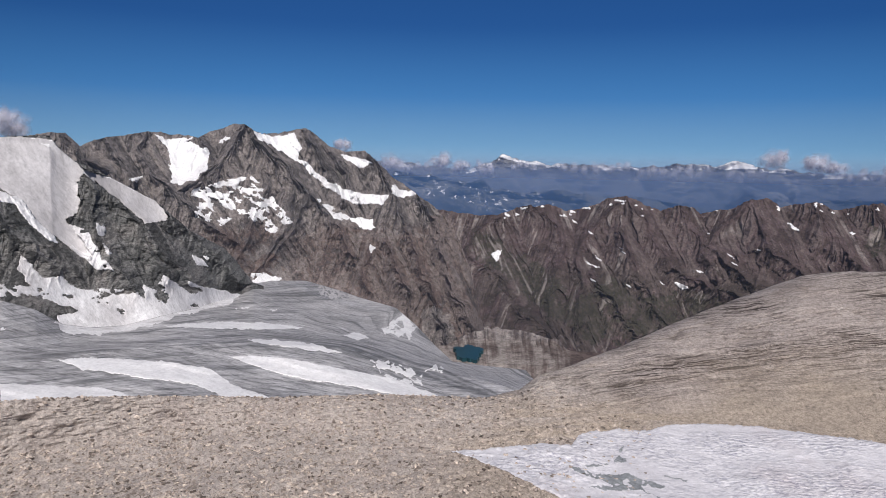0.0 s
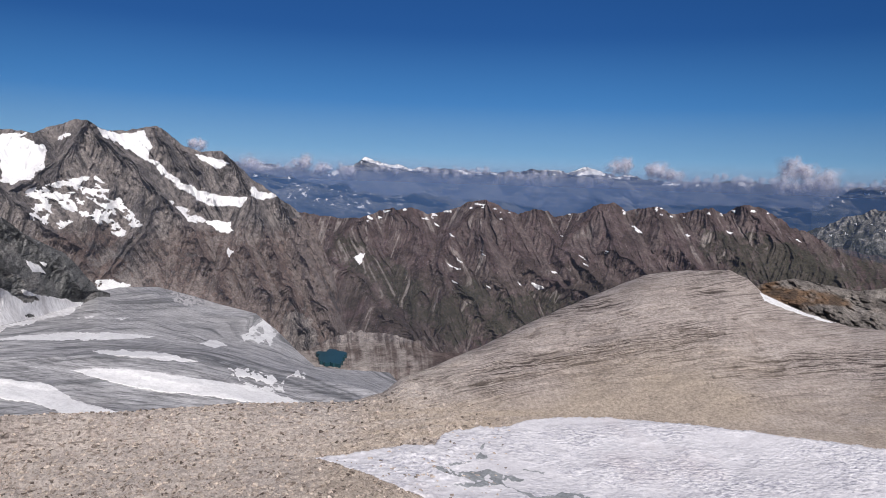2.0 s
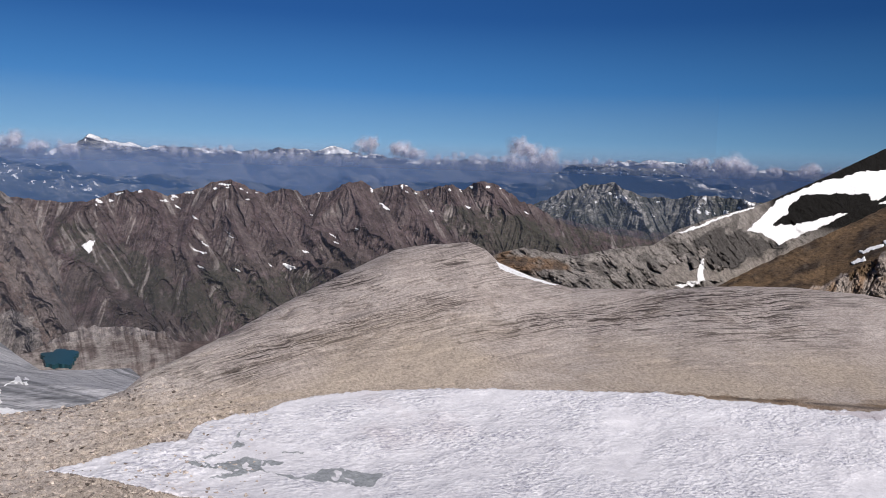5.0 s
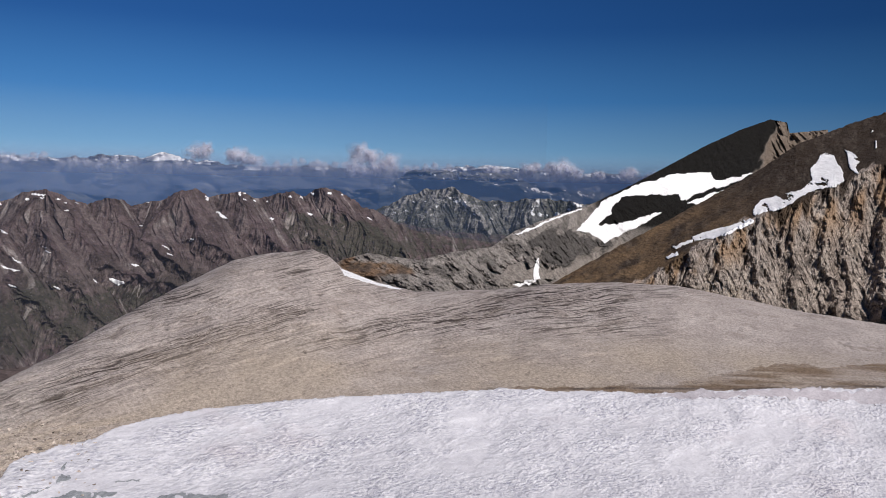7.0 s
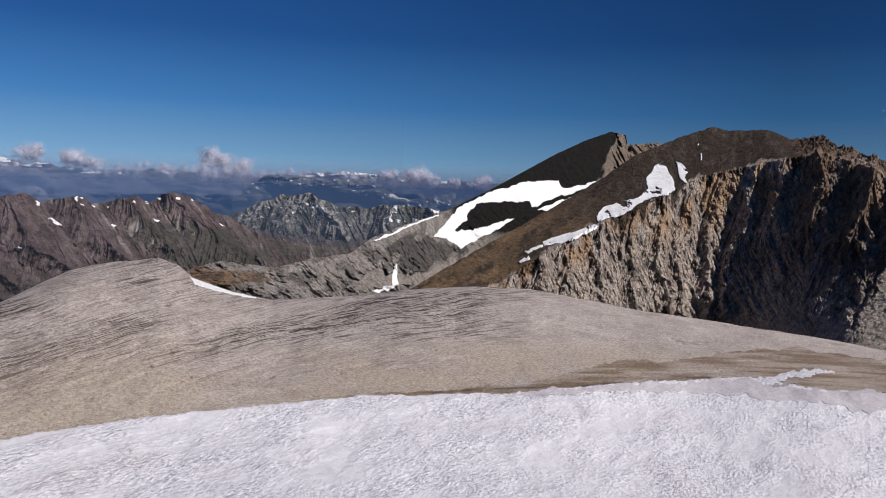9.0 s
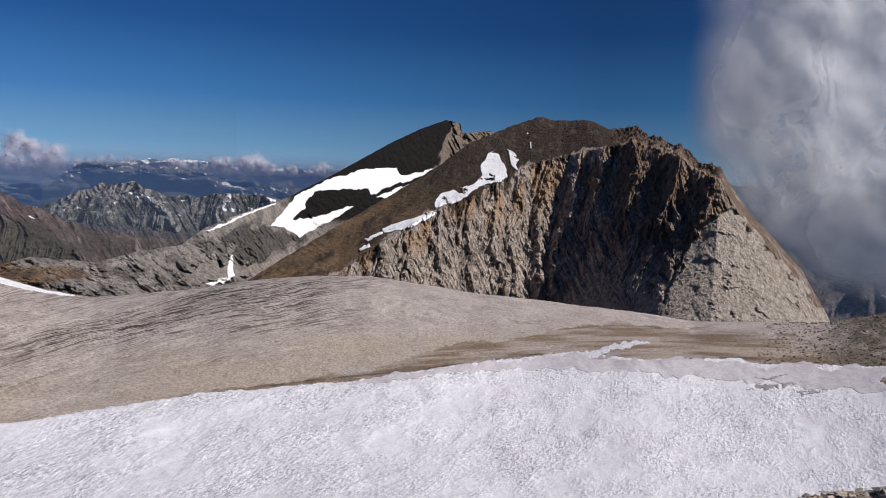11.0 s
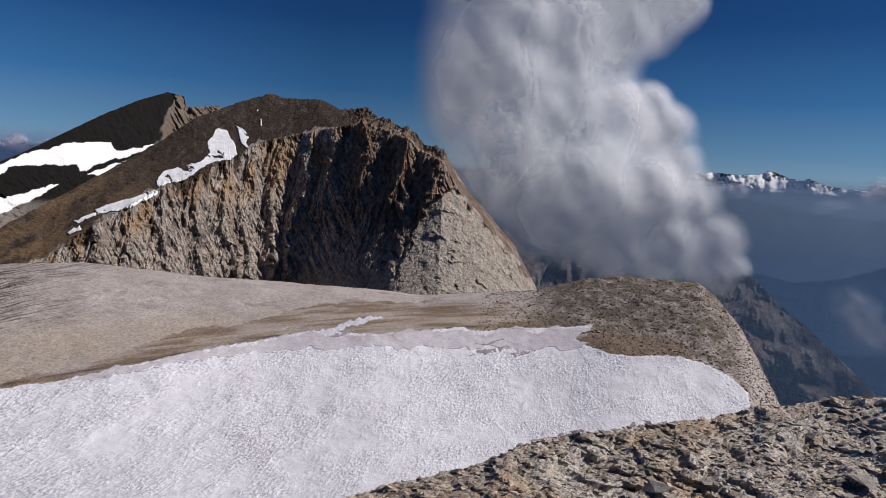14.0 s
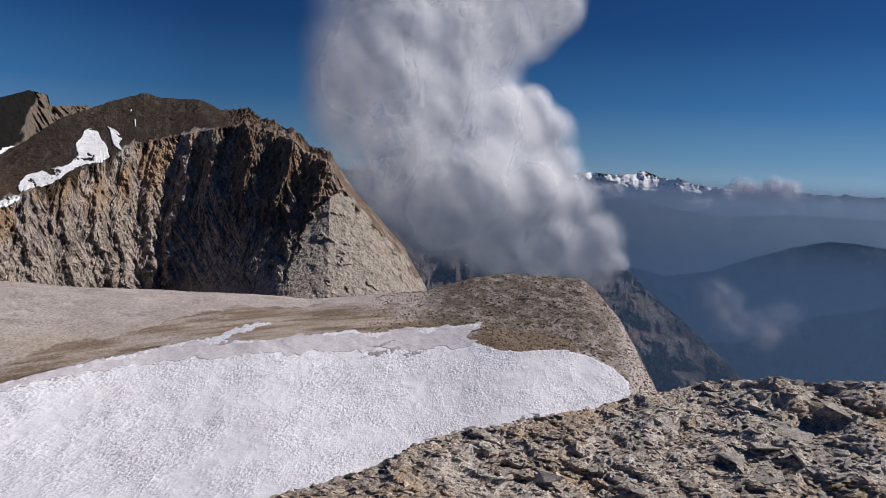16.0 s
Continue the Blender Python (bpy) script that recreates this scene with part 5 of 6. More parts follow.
HILL_SPURS = [[(39.7, -1.2), (38.6, -2.6), (37.2, -4.2), (36.8, -6)], [(39.7, -1.2), (41.2, -2.8), (42.6, -4.5), (43, -6)], [(36.2, -2.0), (34.8, -3.6), (34, -5.5)], [(46.4, -2.0), (45.6, -3.6), (46.5, -5.5)], [(49.5, -2.2), (50.2, -4), (50.8, -6)]]
P, S, B, R = relief([HILL_FOOT, HILL_TOP, beyond(HILL_TOP, 4, 300)], [(110, "line"), (5, "line")], 620, 20, 62,
                    lambda x, y, z, s, b: -eroded(b, rise_of(x, y, z), HILL_SPURS, 0.9, 90, 14, 33)[0], lambda x, y, z, s, b: 0.16 * ridged(x / 80, y / 80, z / 70, 4, 39) * np.clip(s, 0, 1))
bulk, cuts, run, off = eroded(B, R, HILL_SPURS, 0.9, 90, 14, 33)
rough = fbm(B / 0.3, R / 0.25, 1, 5, 261, 0.65)
bare = step(0.9 * np.exp(-off / 0.7) + 0.6 * rough + 0.35 * step(R, -3.6, -1.6), 0.62, 0.95) * 0.85
# the hill's gullies too get their shade as a darker colour
hill = land("rocky_hill", "grey rocky hill with pale outcrops", P, HILL_ROCK, False, [("bare", bare), ("shade_or_dark_rock", step(cuts + 0.6 * rough, 0.6, 1.1) * 0.7), ("across", run), ("down", R)])
P, S, B, R = relief([even(-5, 3600), BLUE_TOP, beyond(BLUE_TOP, 3, 200)], [(60, "line"), (5, "line")], 520, -14, 66,
                    lambda x, y, z, s, b: 110 * ridged(x / 350, y / 600, z / 160, 5, 43), lambda x, y, z, s, b: (0.17 * ridged(x / 90, y / 90, z / 90, 5, 49) - 0.1) * np.clip(s, 0, 1))
blue = land("distant_range", "distant dark range in blue haze", P, BLUE_ROCK, False)
P, S, B, R = relief([even(-3.5, 4250), FAR_TOP, beyond(FAR_TOP, 2, 200)], [(60, "line"), (5, "line")], 640, -14, 70,
                    lambda x, y, z, s, b: 90 * ridged(x / 250, y / 500, z / 120, 5, 53), lambda x, y, z, s, b: (0.15 * ridged(x / 70, y / 70, z / 70, 5, 59) - 0.07) * np.clip(s, 0, 1))
far = land("horizon_range", "horizon range with small snow fields in blue haze", P, BLUE_ROCK, False)

# dark peak and its long shoulder
P, S, B, R = relief([PYRAMID_FOOT, PYRAMID_TOP, beyond(PYRAMID_TOP, 8, 160)], [(150, "line"), (6, "line")], 760, 27, 75,
                    lambda x, y, z, s, b: (1 - 0.85 * spread(SHOULDER_SCREE, b, rise_of(x, y, z))) * ((9 * step(s, 1.0, 0.6) * step(b, 60, 46) + 3) * fbm(x / 34, y / 34, z / 26, 5, 63, 0.6) + step(b, 52, 46) * 3.5 * ridged(x / 14, y / 14, z / 12, 4, 68, 0.6)) + 1.5 * fbm(x / 6, y / 6, z / 6, 3, 66) + step(b, 62.6, 63.6) * 12 * ridged(x / 16, y / 16, z / 40, 4, 67),
                    lambda x, y, z, s, b: 0.03 * fbm(x / 12, y / 12, z / 12, 4, 69) * np.clip(s - 0.3, 0, 0.7))
notch = step(B + 0.25 * fbm(B * 2, R * 2, 0, 3, 98), 62.6 + 0.35 * (R - 2), 63.0 + 0.35 * (R - 2))
shale = np.maximum(step(B, 50, 57) * step(S, 0.45, 0.7), step(B, 50.3, 51.3) * step(R, -4.4, -3.7)) * (1 - notch)
rust = step(B, 39, 36) * step(fbm(B / 2, R / 1.0, 0, 3, 70), -0.35, 0.2) * 0.9
pyramid = land("dark_peak", "dark shale peak with a tilted summit and snow", P, PYRAMID_ROCK, False, [("soil", shale), ("rust", rust), ("umber", notch * 0.8), ("scree", spread(SHOULDER_SCREE, B, R, 0.5) * 0.5), ("shade_or_dark_rock", np.maximum(spread(DARK_STEP, B, R, 0.5) * 0.8, step(fbm(B / 0.9, R / 0.7, 6, 5, 233, 0.65), 0.2, 0.5) * 0.5 * step(B, 54, 50) * (1 - spread(SHOULDER_SCREE, B, R))))])

# limestone cliff mountain
def cliff_shift(x, y, z, s, b):
    r = rise_of(x, y, z)
    cone = spread(CONE, b, r, 0.3, 0.8)
    bulk, cuts, run, off = eroded(b, r, CLIFF_SPURS, 0.8, 17, 3.0, 73, 0.3)
    wall = np.where(s < 1, 1.0, np.clip(1.35 - s, 0.10, 0.35))
    rocks = 2.2 * fbm(x / 7, y / 7, z / 9, 5, 76, 0.62) + 0.6 * ridged(x / 3.5, y / 3.5, z / 2.2, 2, 72, 0.6)
    talus = 2.2 * fbm(x / 18, y / 18, z / 18, 5, 75, 0.6) + 0.35 * ridged(x / 3, y / 3, z / 3, 3, 86, 0.6) - 2.5 * step(fbm(x / 15, y / 15, z / 9, 4, 85, 0.6), 0.68, 0.9)
    fallen = step(s, 0.42, 0.22) * step(b, 70.5, 73.5)
    soft = np.maximum(cone, fallen)
    return (1 - soft) * (-bulk + rocks) * wall + soft * talus + np.clip(s - 1, 0, 1) * 0.9 * fbm(x / 4, y / 4, z / 4, 3, 87, 0.6)


P, S, B, R = relief([CLIFF_FOOT, CLIFF_EDGE, CLIFF_TOP, beyond(CLIFF_TOP, 6, 120)], [(220, "line"), (80, "line"), (6, "line")], 980, 47, 93, cliff_shift,
                    lambda x, y, z, s, b: (0.05 + 0.30 * step(b, 75, 78) * step(b, 84.5, 83)) * ridged(x / 11, y / 11, z / 25, 4, 79, 0.6) * np.clip(s - 0.5, 0, 1))
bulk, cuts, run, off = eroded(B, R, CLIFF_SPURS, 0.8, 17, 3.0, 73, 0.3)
wander = 0.10 * fbm(B / 0.9, S, 0, 5, 80, 0.65)
soil = step(S + wander, 0.98, 1.03) * step(B, 81, 77)
cone = spread(CONE, B, R, 0.3, 0.8)
fallen = step(S + 0.1 * fbm(B / 0.8, S * 3, 0, 4, 88), 0.42, 0.24) * step(B, 70.5, 73.5)
scree = np.maximum(cone, 0.75 * fallen)
umber = np.clip(step(B, 74.5, 77.5) * step(S + wander, 0.3, 0.7) * (0.75 + 0.5 * fbm(B / 0.8, S * 5, 3, 4, 99)), 0, 0.9) * (1 - cone)
ochre = np.clip(step(S + wander, 0.98, 1.03) * step(B + 5 * (S - 1), 67, 58) * (0.6 + 0.6 * fbm(B / 1.5, S * 6, 0, 4, 100)), 0, 0.9)
tone = fbm(B / 0.35, R / 0.5, 4, 5, 231, 0.62)
# gullies between the cliff's ribs carry painted shade, deepest where the cuts recede
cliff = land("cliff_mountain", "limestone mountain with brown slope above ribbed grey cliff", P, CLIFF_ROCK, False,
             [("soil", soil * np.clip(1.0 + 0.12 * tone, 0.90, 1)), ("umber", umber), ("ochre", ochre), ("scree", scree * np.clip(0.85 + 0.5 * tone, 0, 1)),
              ("rust", step(np.abs(S - 0.90), 0.26, 0.02) * np.clip(0.35 + 0.9 * fbm(B / 0.8, S * 5, 0, 4, 84), 0, 0.8)), ("shade_or_dark_rock", step(cuts + 0.5 * tone, 0.5, 1.1) * 0.75 * (1 - scree) * step(S, 1.0, 0.95)), ("across", run), ("down", R)])

# valley side: dark spur, wooded ridges, misty ridge and snowy alps
for name, label, top, foot, mat, amp, size in (
        ("dark_spur", "dark rocky spur dropping into the valley", SPUR_TOP, even(-24, 1500), GREY_ROCK, 35, 110),
        ("valley_ridge", "low wooded ridge deep in the valley", VALE_TOP, even(-19, 1980), WOOD_ROCK, 40, 240),
        ("wooded_ridge", "wooded mountain ridge in blue valley haze", WOOD_TOP, even(-15, 2350), WOOD_ROCK, 45, 300),
        ("misty_ridge", "pale blue ridge far down the valley", MIST_TOP, even(-10, 3000), WOOD_ROCK, 50, 320),
        ("snowy_alps", "jagged snow-covered alps on the horizon", ALP_TOP, even(-4, 4200), BLUE_ROCK, 90, 200)):
    rough = {"dark_spur": 0.12, "snowy_alps": 0.14}.get(name, 0.06)
    P, S, B, R = relief([foot, top, beyond(top, 5, 200)], [(80, "line"), (5, "line")], 380, 64 if name == "dark_spur" else 84, 134,
                        lambda x, y, z, s, b: amp * ridged(x / size, y / size, z / (size * 3), 5, 83), lambda x, y, z, s, b: rough * ridged(x / size * 2, y / size * 2, z / size * 2, 5, 89) * np.clip(s, 0, 1))
    ob = land(name, label, P, mat, False, [("across", B + 0.3 * R), ("down", R), ("shade_or_dark_rock", step(fbm(B / 0.9, R / 1.2, 0, 5, 241, 0.62), 0.1, 0.4) * 0.6), ("rust", step(fbm(B / 2, R / 1.5, 6, 4, 242), -0.1, 0.3) * 0.7)])
    if name == "snowy_alps":
        alps = ob
    if name == "dark_spur":
        spur = ob

# ---- snow and ice lying on the slopes ----
def lay_all(host, outlines, material, name, label, category, group, kind="", **more):
    tree = solid_tree(host.data.name)
    for n, poly in enumerate(outlines):
        for ob in laid(name, poly, tree, material, seed=n + len(outlines), **more):
            tagged(ob, label, category, group, kind)


lay_all(massif, SNOW_MASSIF, SNOW, "snow_patch", "white old snow patch in a rock gully", "snow patch", "snow on the massif", rag=0.2, rag_size=0.5)
lay_all(massif, SNOW_MASSIF_BROKEN, SNOW, "snow_patch", "broken white snow among rock ribs", "snow patch", "snow on the massif", holes=0.40, hole_size=0.55, crumb=24)
lay_all(flank, [UPPER_SLOPE], DIRTY_SNOW, "snow_slope", "smooth greyish snow slope on the flank's top", "snow slope", "", step=0.05, blur=110, depth=0.0015, rag=0.10)
snow_slope = max((o for o in scene.objects if o.name.startswith("snow_slope")), key=lambda o: len(o.data.vertices))
for n, poly in enumerate(SNOW_FLANK[:3]):
    for ob in laid("clean_snow_strip", poly, solid_tree(flank.data.name), SNOW, seed=n, rag=0.10, rag_size=0.5, blur=60, depth=0.0019):
        ob.parent = snow_slope
        tagged(ob, "cleaner white snow strip")
lay_all(flank, SNOW_FLANK[3:], APRON_SNOW, "snow_patch", "greyish white snow apron on the dark flank", "snow patch", "snow on the flank", rag=0.14, rag_size=0.5, blur=40, depth=0.0015, holes=0.07, hole_size=1.0)
lay_all(glacier, SNOW_FLANK[-1:], APRON_SNOW, "snow_patch", "greyish white snow apron running out on ice", "snow patch", "snow on the flank", rag=0.25, rag_size=0.7, blur=10, depth=0.002, crumb=30)
lay_all(glacier, SNOW_GLACIER_A, SNOW, "snow_strip", "long white snow strip on the glacier ice", "snow strip", "snow on the glacier", rag=0.10, rag_size=0.6, step=0.035, depth=0.002)
lay_all(glacier, SNOW_GLACIER_B, SNOW, "snow_strip", "small ragged white snow strip on glacier ice", "snow strip", "snow on the glacier", rag=0.30, rag_size=0.55, step=0.03, holes=0.16, hole_size=0.5, depth=0.002)
lay_all(ridge, SNOW_RIDGE, SNOW, "snow_patch", "small white snow patch in a scree gully", "snow patch", "snow on the brown ridge", step=0.035)
lay_all(pyramid, SNOW_PYRAMID, SNOW, "snow_patch", "white snow patch on dark shale", "snow patch", "snow on the dark peak", depth=0.003, rag=0.16, rag_size=0.6, blur=8)
lay_all(cliff, SNOW_CLIFF, SNOW, "snow_patch", "white snow strip above the cliff edge", "snow patch", "snow on the cliff mountain", depth=0.004, blur=45, rag=0.09, rag_size=0.3, step=0.025, holes=0.06, hole_size=0.5)
lay_all(far, SNOW_FAR, SNOW, "far_snowfield", "bright snow field on the horizon range", "snow field", "snow on the horizon", step=0.03, rag=0.05)
def crest_strip(line, b0, b1, above, below):
    part = [q for q in line if b0 <= q[0] <= b1]
    return [(b, r + above) for b, r, f in part] + [(b, r - below) for b, r, f in reversed(part)]


lay_all(far, [crest_strip(FAR_TOP, -10, 56, 0.25, 0.40)], SNOW, "far_snowfield", "broken snow along the horizon crest", "snow field", "snow on the horizon", step=0.04, rag=0.1, holes=0.52, hole_size=0.7, blur=0, crumb=7)
lay_all(blue, [crest_strip(BLUE_TOP, -11, 6, 0.1, 1.8), crest_strip(BLUE_TOP, 34, 60, 0.1, 1.0)], SNOW, "snow_patch", "small snow fleck on the distant range", "snow patch", "snow on the distant range", step=0.035, holes=0.74, hole_size=0.26, blur=0, crumb=4)
lay_all(ridge, [crest_strip(RIDGE_TOP, 1, 33, 0.1, 0.55)], SNOW, "snow_patch", "small snow scrap below the rocky crest", "snow patch", "snow on the brown ridge", step=0.035, holes=0.70, hole_size=0.45, blur=0, crumb=8)
lay_all(hill, [crest_strip(HILL_TOP, 34, 55, 0.1, 1.4)], SNOW, "snow_patch", "small snow scrap on the rocky hill", "snow patch", "snow on the rocky hill", step=0.035, holes=0.72, hole_size=0.5, blur=0, crumb=8)
dots = random.Random(11)
slivers = []
for n in range(26):
    b, r, long = dots.uniform(5, 33), dots.uniform(-8.5, -3.6), dots.uniform(0.3, 0.9)
    slivers.append([(b, r), (b + long * 0.5, r - long * 0.22), (b + long, r - long * 0.55), (b + long * 0.45, r - long * 0.42)])
lay_all(ridge, slivers, SNOW, "snow_patch", "small white snow sliver in a gully", "snow patch", "snow on the brown ridge", step=0.03, rag=0.08, blur=2, crumb=5)
lay_all(spur, SNOW_SPUR, SNOW, "snow_patch", "small snow patch on the dark spur", "snow patch", "", step=0.035)
lay_all(alps, [ALP_SNOW], SNOW, "alpine_snow", "broken snow on the jagged alps", "snow field", "", step=0.03, holes=0.16, hole_size=0.5)
lay_all(saddle, SNOW_CORNICE, SNOW, "snow_cornice", "thin white snow rim behind the dome", "snow rim", "", rag=0.05, step=0.04)
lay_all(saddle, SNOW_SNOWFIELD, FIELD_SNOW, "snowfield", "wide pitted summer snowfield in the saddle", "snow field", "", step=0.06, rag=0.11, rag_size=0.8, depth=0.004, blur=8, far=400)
lay_all(saddle, SNOW_SCRAP, FIELD_SNOW, "snow_patch", "thin scrap of snow on brown soil", "snow patch", "", rag=0.22, depth=0.002, holes=0.16, hole_size=0.9, step=0.04)
snowfield = max((o for o in scene.objects if o.name.startswith("snowfield")), key=lambda o: len(o.data.vertices))


def lay_part(outlines, material, name, label, **more):
    """Windows and margins that belong to the snowfield."""
    tree = solid_tree(saddle.data.name)
    for n, poly in enumerate(outlines):
        for ob in laid(name, poly, tree, material, seed=n + 5, blur=8, far=400, **more):
            ob.parent = snowfield
            tagged(ob, label)


lay_part(MARGIN, MARGIN_SNOW, "dirty_margin", "thin grey-pink melting snow at the edge", step=0.05, rag=0.5, rag_size=1.8, depth=0.0042, crumb=30)
lay_part(DIRT_STREAKS, PINK_SNOW, "dirt_streak", "dark pinkish dirt streak in old snow", step=0.04, rag=0.22, rag_size=0.6, depth=0.0045, holes=0.2, hole_size=0.5, crumb=8)
lay_part(ICE_WINDOWS, WET_ICE, "ice_window", "grey wet ice showing through the snow", step=0.035, rag=0.13, rag_size=0.5, depth=0.0043, holes=0.10, hole_size=0.6, crumb=10)
lay_all(glacier, [ICEFALL], DIRTY_SNOW, "icefall", "jumbled pale ice blocks of a small icefall", "icefall", "", step=0.035, rag=0.1, depth=0.004, holes=0.3, hole_size=0.14, blur=0, crumb=4)

# ---- moraine basin with a small lake below the glacier ----
BASIN_TOP = [(-5.2, -14.6, 1420), (-3.6, -14.1, 1420), (-2.2, -13.3, 1450), (-0.8, -12.85, 1480), (1, -12.55, 1500), (3.5, -12.7, 1500), (5.5, -13.3, 1460), (7.5, -14.8, 1400), (9.5, -17, 1350)]
P, S, B, R = relief([even(-18, 1120, -5.2, 9.5), even(-15.25, 1226, -5.2, 9.5), even(-13.95, 1345, -5.2, 9.5), BASIN_TOP, beyond(BASIN_TOP, 3, 260)], [(14, "line"), (26, "line"), (60, "line"), (8, "line")], 420, -5.2, 9.5,
                    lambda x, y, z, s, b: 7 * ridged(b / 0.35 + 0.5 * s, s / 2.5, 0, 3, 221) * np.clip(s - 1.6, 0, 1) + 2 * fbm(x / 12, y / 12, z / 12, 3, 222),
                    lambda x, y, z, s, b: 0.3 * fbm(x / 45, y / 45, 0, 4, 223, 0.6) * np.clip(s - 2, 0, 1))
furrow = ridged(B / 0.35 + 0.5 * S, S / 2.5, 0, 3, 221)
land("lake_basin", "pale furrowed moraine around a small lake", P, BROWN_ROCK, False,
     [("scree", np.clip(0.7 + 0.5 * furrow + 0.5 * fbm(B / 0.6, R / 0.5, 0, 4, 225), 0.1, 1) * step(B + 1.2 * fbm(B, R, 0, 3, 224), 7.5, 4.5)), ("talus", np.full(B.shape, 0.6)), ("across", B), ("down", R)])
LAKE = ground_material("teal_lake_water", [(0.3, (0.016, 0.050, 0.066)), (0.7, (0.022, 0.066, 0.082))], 60, 8, 0.05, 0.2, rough=0.3, contrast=0.2)
bm = bmesh.new()
rim = []
for n in range(64):
    a = 2 * math.pi * n / 64
    wob = 1 + 0.42 * noise.noise((1.7 * math.cos(a), 1.7 * math.sin(a), 3.1)) + 0.22 * noise.noise((5 * math.cos(a), 5 * math.sin(a), 7.7))
    b, f = radians(-1.42 + 1.15 * wob * math.cos(a)), 1283 + 46 * wob * math.sin(a)
    rim.append(bm.verts.new((f * math.sin(b), f * math.cos(b), EYE - 328)))
top = bm.faces.new(rim)
for v in bmesh.ops.extrude_face_region(bm, geom=[top])["geom"]:
    if isinstance(v, bmesh.types.BMVert):
        v.co.z -= 9
bmesh.ops.recalc_face_normals(bm, faces=bm.faces[:])
me = bpy.data.meshes.new("lake")
bm.to_mesh(me)
bm.free()
me.materials.append(LAKE)
tagged(new("lake", me), "small teal glacier lake below the ice", "lake", "", "structure")


# ---- haze over the valleys ----
def haze(name, label, far, b0, b1, low, high, colour, amount, size=0):
    bearings, rises = np.linspace(b0, b1, 60), np.linspace(min(low - 6, -26 if b0 > 80 or far < 2000 else low - 6), high, 24)
    bg, rg = np.meshgrid(bearings, rises)
    m = airy(name, colour, amount, EYE + far * math.tan(radians(low)), EYE + far * math.tan(radians(high)), size)
    tagged(new(name, grid_mesh(name, place(bg, rg, far), m, True)), label, "haze", "", "stuff")


haze("valley_haze", "thin blue summer haze before the mountains", 1425, -40, 47, 3.0, 7.0, (0.34, 0.41, 0.58), 0.065)
haze("valley_haze", "thin haze before the rocky hill", 2990, 34, 66, -3.0, 0.5, (0.22, 0.31, 0.46), 0.20)
haze("valley_haze", "blue summer haze over the far valleys", 3440, -20, 66, -0.9, 1.2, (0.11, 0.245, 0.54), 0.54)
haze("horizon_haze", "pale haze before the horizon range", 4130, -20, 72, -0.4, 1.6, (0.46, 0.53, 0.75), 0.42)
haze("valley_haze", "thin blue haze before the dark spur", 1080, 80, 136, -6, 0, (0.12, 0.20, 0.33), 0.46)
haze("valley_haze", "blue haze filling the deep valley", 1930, 78, 136, -9, -3, (0.10, 0.20, 0.40), 0.50)
haze("valley_haze", "blue haze before the wooded ridge", 2300, 78, 136, -6.5, -2.5, (0.13, 0.25, 0.47), 0.42)
haze("valley_haze", "blue haze behind the wooded ridge", 2900, 78, 136, -1.5, 0.6, (0.29, 0.41, 0.60), 0.74)
haze("horizon_haze", "pale haze below the snowy alps", 4140, 78, 136, -1.4, 0.3, (0.36, 0.50, 0.76), 0.42)


# ---- clouds ----
def ball(level):
    bm = bmesh.new()
    bmesh.ops.create_icosphere(bm, subdivisions=level, radius=1)
    v = np.array([q.co[:] for q in bm.verts])
    f = np.array([[q.index for q in g.verts] for g in bm.faces])
    bm.free()
    return v, f


def tri_mesh(name, v, f, material, smooth=True, attribute=None):
    me = bpy.data.meshes.new(name)
    me.vertices.add(len(v))
    me.vertices.foreach_set("co", np.asarray(v, np.float32).ravel())
    me.loops.add(len(f) * 3)
    me.loops.foreach_set("vertex_index", np.asarray(f, np.int32).ravel())
    me.polygons.add(len(f))
    me.polygons.foreach_set("loop_start", np.arange(0, len(f) * 3, 3, dtype=np.int32))
    if attribute is not None:
        me.attributes.new(attribute[0], "FLOAT", "POINT").data.foreach_set("value", np.asarray(attribute[1], np.float32))
    me.update(calc_edges=True)
    me.polygons.foreach_set("use_smooth", np.full(len(f), smooth))
    me.materials.append(material)
    return me


